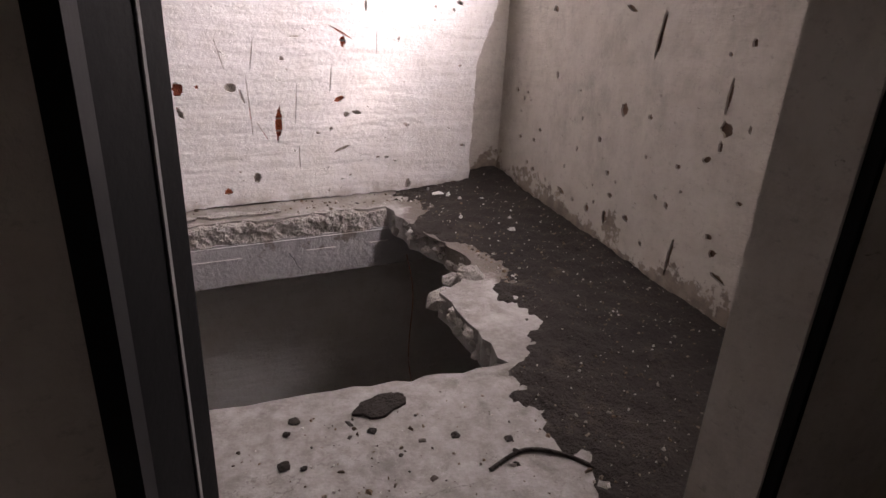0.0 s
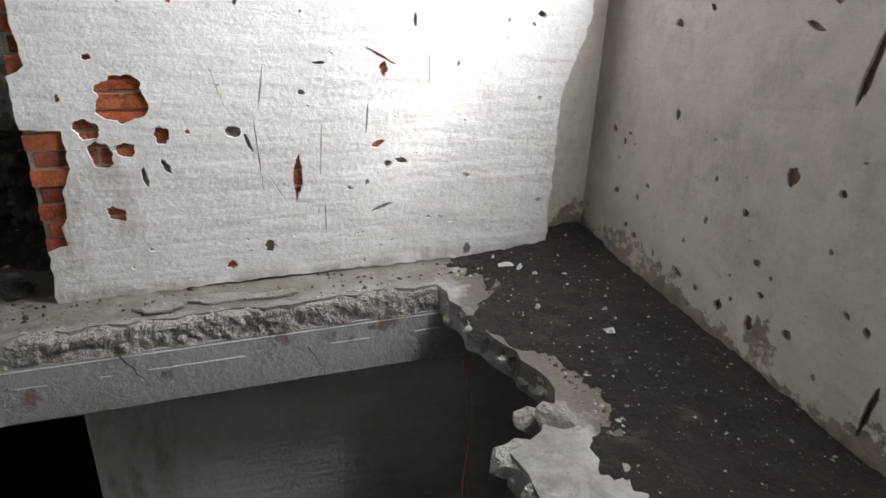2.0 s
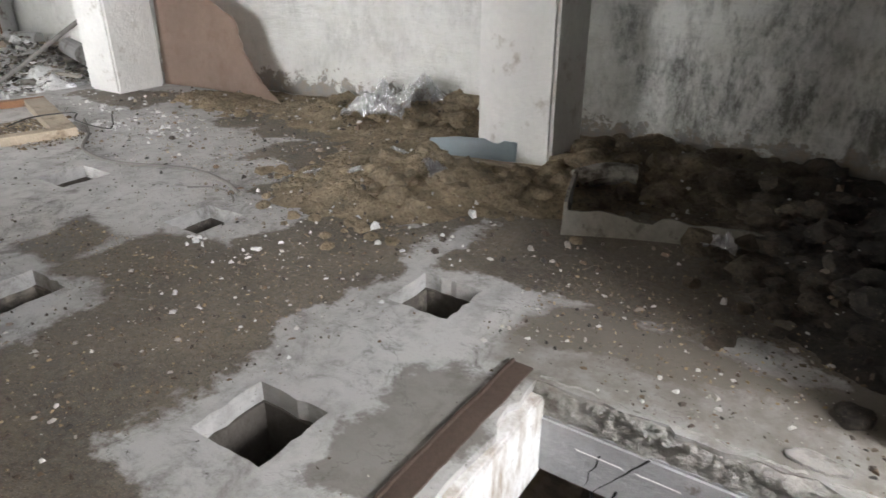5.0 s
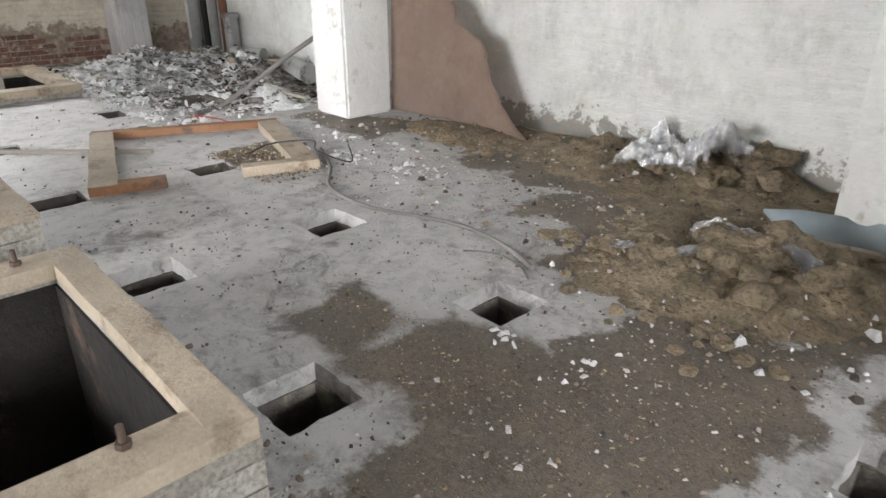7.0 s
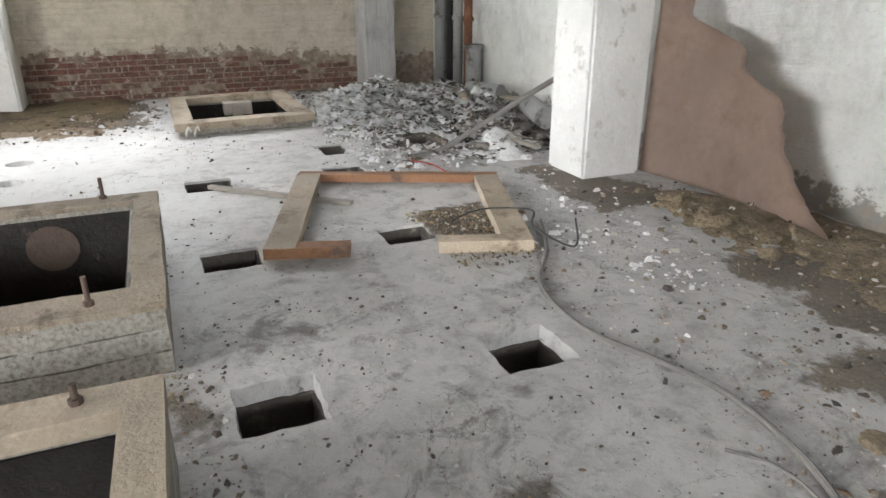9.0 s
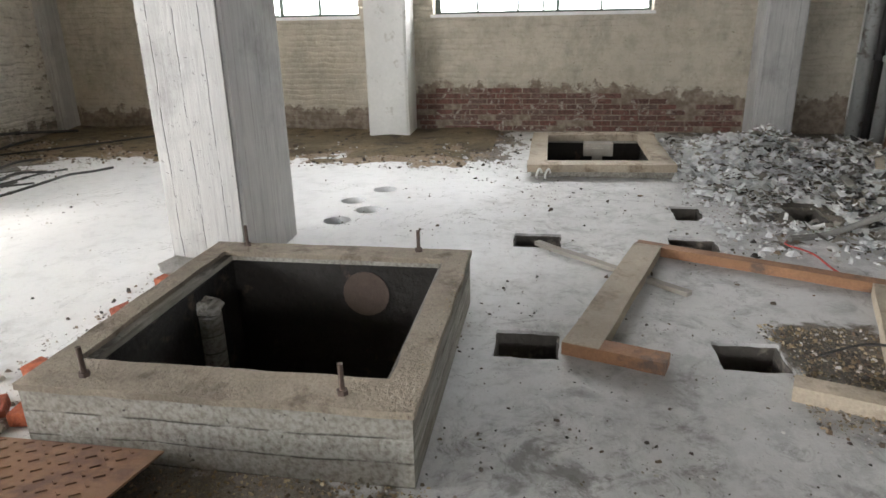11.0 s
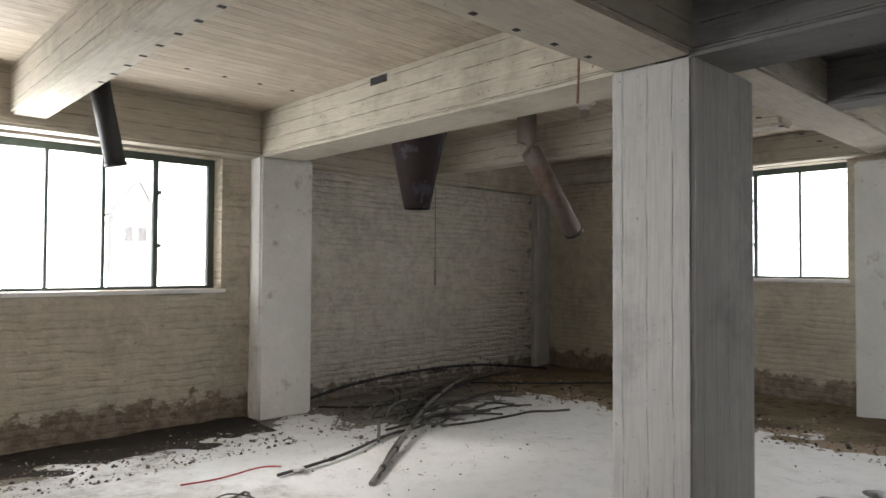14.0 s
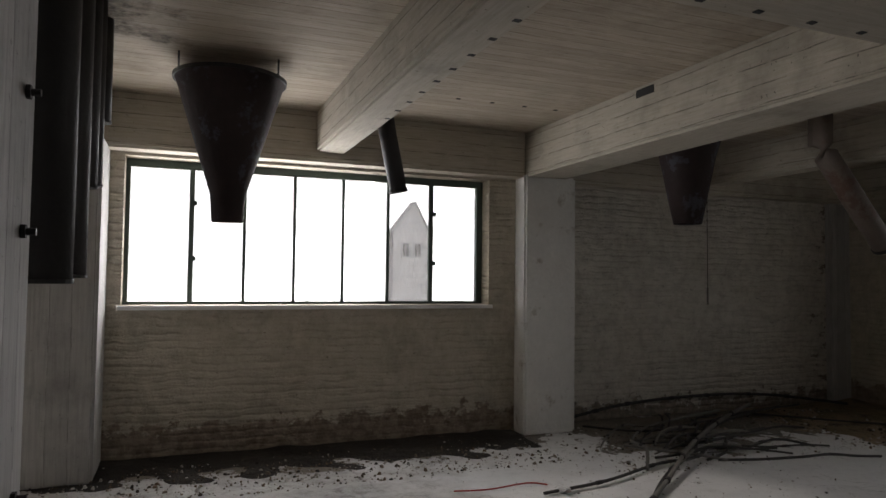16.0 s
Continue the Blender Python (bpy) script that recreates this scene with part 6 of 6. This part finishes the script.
bm = bmesh.new()
lathe(bm, [(0.0, 3.56), (0.11, 3.56), (0.11, 3.5), (0.07, 3.48), (0.06, 3.45), (0.0, 3.45)], (-10.0, -1.2), 18)
part("holder", bm, "porcelain", lamp)
bm = bmesh.new()
lathe(bm, [(0.0, 3.45), (0.045, 3.43), (0.05, 3.38), (0.02, 3.34), (0.0, 3.34)], (-10.0, -1.2), 14)
part("bulb", bm, "glass", lamp)
chain = thing("pull_chain", "thin dark pull chain hanging before the wall", "chain")
bm = bmesh.new()
tube(bm, [(-10.97, -4.58, 3.0), (-10.98, -4.58, 1.5)], 0.004, 6)
part("cord", bm, "dark_metal", chain)
for k in range(16):
    bm = bmesh.new()
    tube(bm, [(-10.975, -4.58, 1.5 + k * (0.03 if k < 8 else 0.13)), (-10.975, -4.58, 1.515 + k * (0.03 if k < 8 else 0.13))], 0.013, 6)
    part("bead", bm, "dark_metal", chain)

# pipes, brackets and rubbish by the back wall
for x, rad, mt, top in ((-13.1, 0.09, "grey_pipe", 3.5), (-12.75, 0.05, "dark_metal", 3.5), (-12.45, 0.07, "grey_pipe", 3.5), (-12.1, 0.06, "rust", 3.5), (-11.9, 0.11, "grey_pipe", 0.75)):
    th = thing("riser_pipe", "stained upright pipe on the back wall", "pipe", "riser pipes")
    bm = bmesh.new()
    tube(bm, [(x, 6.76, 0), (x, 6.76, top)], rad, 14)
    part("tube", bm, mt, th, smooth=True)
    bm = bmesh.new()
    tube(bm, [(x, 6.76, min(top, 1.1) - 0.06), (x, 6.76, min(top, 1.1))], rad + 0.018, 14)
    part("socket", bm, mt, th)
for z in (0.35, 0.75, 1.15, 1.55):
    bm = bmesh.new()
    box(bm, -8.5, -8.3, 6.2, 6.24, z, z + 0.03)
    box(bm, -8.5, -8.47, 6.2, 6.24, z - 0.06, z + 0.06)
    tagged(finish("wall_bracket", bm, "black_steel"), "black steel bracket on the column side", "bracket", "brackets")
for k, (x, y, z, l, rad, a_) in enumerate(((-10.6, 6.3, 0.32, 0.5, 0.1, 0.4), (-9.7, 6.5, 0.22, 0.9, 0.12, -0.3), (-9.2, 6.6, 0.15, 0.8, 0.08, 0.1))):
    bm = bmesh.new()
    d = Vector((math.cos(a_), math.sin(a_), 0)) * l / 2
    tube(bm, [Vector((x, y, z)) - d, Vector((x, y, z)) + d], rad, 16)
    tagged(finish("pipe_offcut", bm, "grey_pipe"), "grey pipe offcut lying on the rubbish heap", "pipe", "pipe offcuts")

# tie holes and slots in beams and ceiling
bm = bmesh.new()
for k in range(9):
    y = -0.16 - 0.285 * k
    box(bm, -5.66, -5.615, y, y + 0.04, 3.1285, 3.135)
for k in range(5):
    box(bm, -6.56 - 0.36 * k, -6.52 - 0.36 * k, -3.1, -3.07, CEIL - 0.006, CEIL - 0.002)
for k in range(7):
    box(bm, -7.5 + 0.33 * k, -7.46 + 0.33 * k, 0.55, 0.58, 3.045, 3.052)
    box(bm, -8.9 - 0.5 * k, -8.86 - 0.5 * k, 0.6, 0.64, 3.045, 3.052)
box(bm, -7.868, -7.862, -2.1, -1.86, 3.46, 3.53)
tagged(finish("trim_tie_holes", bm, "dark_room"), "small dark tie holes in the concrete", kind="structure")
bm = bmesh.new()
tube(bm, [(-7.48, 0.5, 3.06), (-7.48, 0.49, 2.78)], 0.008, 6)
tagged(finish("hanging_rod", bm, "rust"), "short rusty rod hanging from the beam", "steel rod")

# bare bricks where plaster is gone, and the foot of the far wall
BW, BH, BJ = 0.24, 0.065, 0.012
bm = bmesh.new()
box(bm, -0.12, 0.12, -0.01, 0.02, -0.0325, 0.0325)
bmesh.ops.bevel(bm, geom=bm.edges[:], offset=0.004, segments=1, affect="EDGES")
unit = finish("brick", bm, "brick_red", wall_white)
unit.location = (0.04, 3.979, 0.88)
half_brick = bpy.data.meshes.new("half_brick")
bm = bmesh.new()
box(bm, -0.058, 0.112, -0.01, 0.02, -0.0325, 0.0325)
bm.to_mesh(half_brick)
half_brick.materials.append(M["brick_red"])
r = random.Random(77)
spots = [(g[0], g[1], g[2], g[3]) for g in BARE + EDGE]
for row in range(0, 20):
    z = 0.04 + row * (BH + BJ)
    for col in range(-3, 8):
        x = col * (BW + BJ) + (0.126 if row % 2 else 0) + 0.04
        if x - 0.12 < -0.36:
            if x + 0.12 > -0.3 and any(abs(z - b) < h / 2 + 0.03 for a, b, w, h in spots if a < -0.2):
                o = new("brick", half_brick)
                o.parent, o.location = wall_white, (-0.297, 3.976 + r.uniform(-0.008, 0.006), z)
            continue
        if any(abs(x - a) < w / 2 + 0.12 and abs(z - b) < h / 2 + 0.04 for a, b, w, h in spots) and (abs(x - 0.04) > 0.01 or abs(z - 0.88) > 0.03):
            o = new("brick", unit.data)
            o.parent, o.location = wall_white, (x, 3.981 + r.uniform(-0.006, 0.004), z)
wall_west = bpy.data.objects["wall_west"]
bm = bmesh.new()
box(bm, -0.012, 0.012, -0.12, 0.12, -0.0325, 0.0325)
bmesh.ops.bevel(bm, geom=bm.edges[:], offset=0.004, segments=1, affect="EDGES")
course = finish("brick", bm, "brick_dull", wall_west)
course.location = (-13.75, 1.2, 0.05)
count = 0
for row in range(9):
    z = 0.05 + row * (BH + BJ)
    for col in range(22):
        y = 1.05 + col * (BW + BJ) + (0.126 if row % 2 else 0)
        top = 0.62 + 0.14 * noise.noise(Vector((y * 1.5, 0, 0))) - 0.11 * max(0, y - 3.2)
        if z > top + r.uniform(-0.05, 0.05) or y > 5.55 or (row == 0 and col == 0) or r.random() < 0.12:
            continue
        o = new("brick", course.data)
        o.parent, o.location = wall_west, (-13.7575 + r.uniform(-0.004, 0.003), y, z)
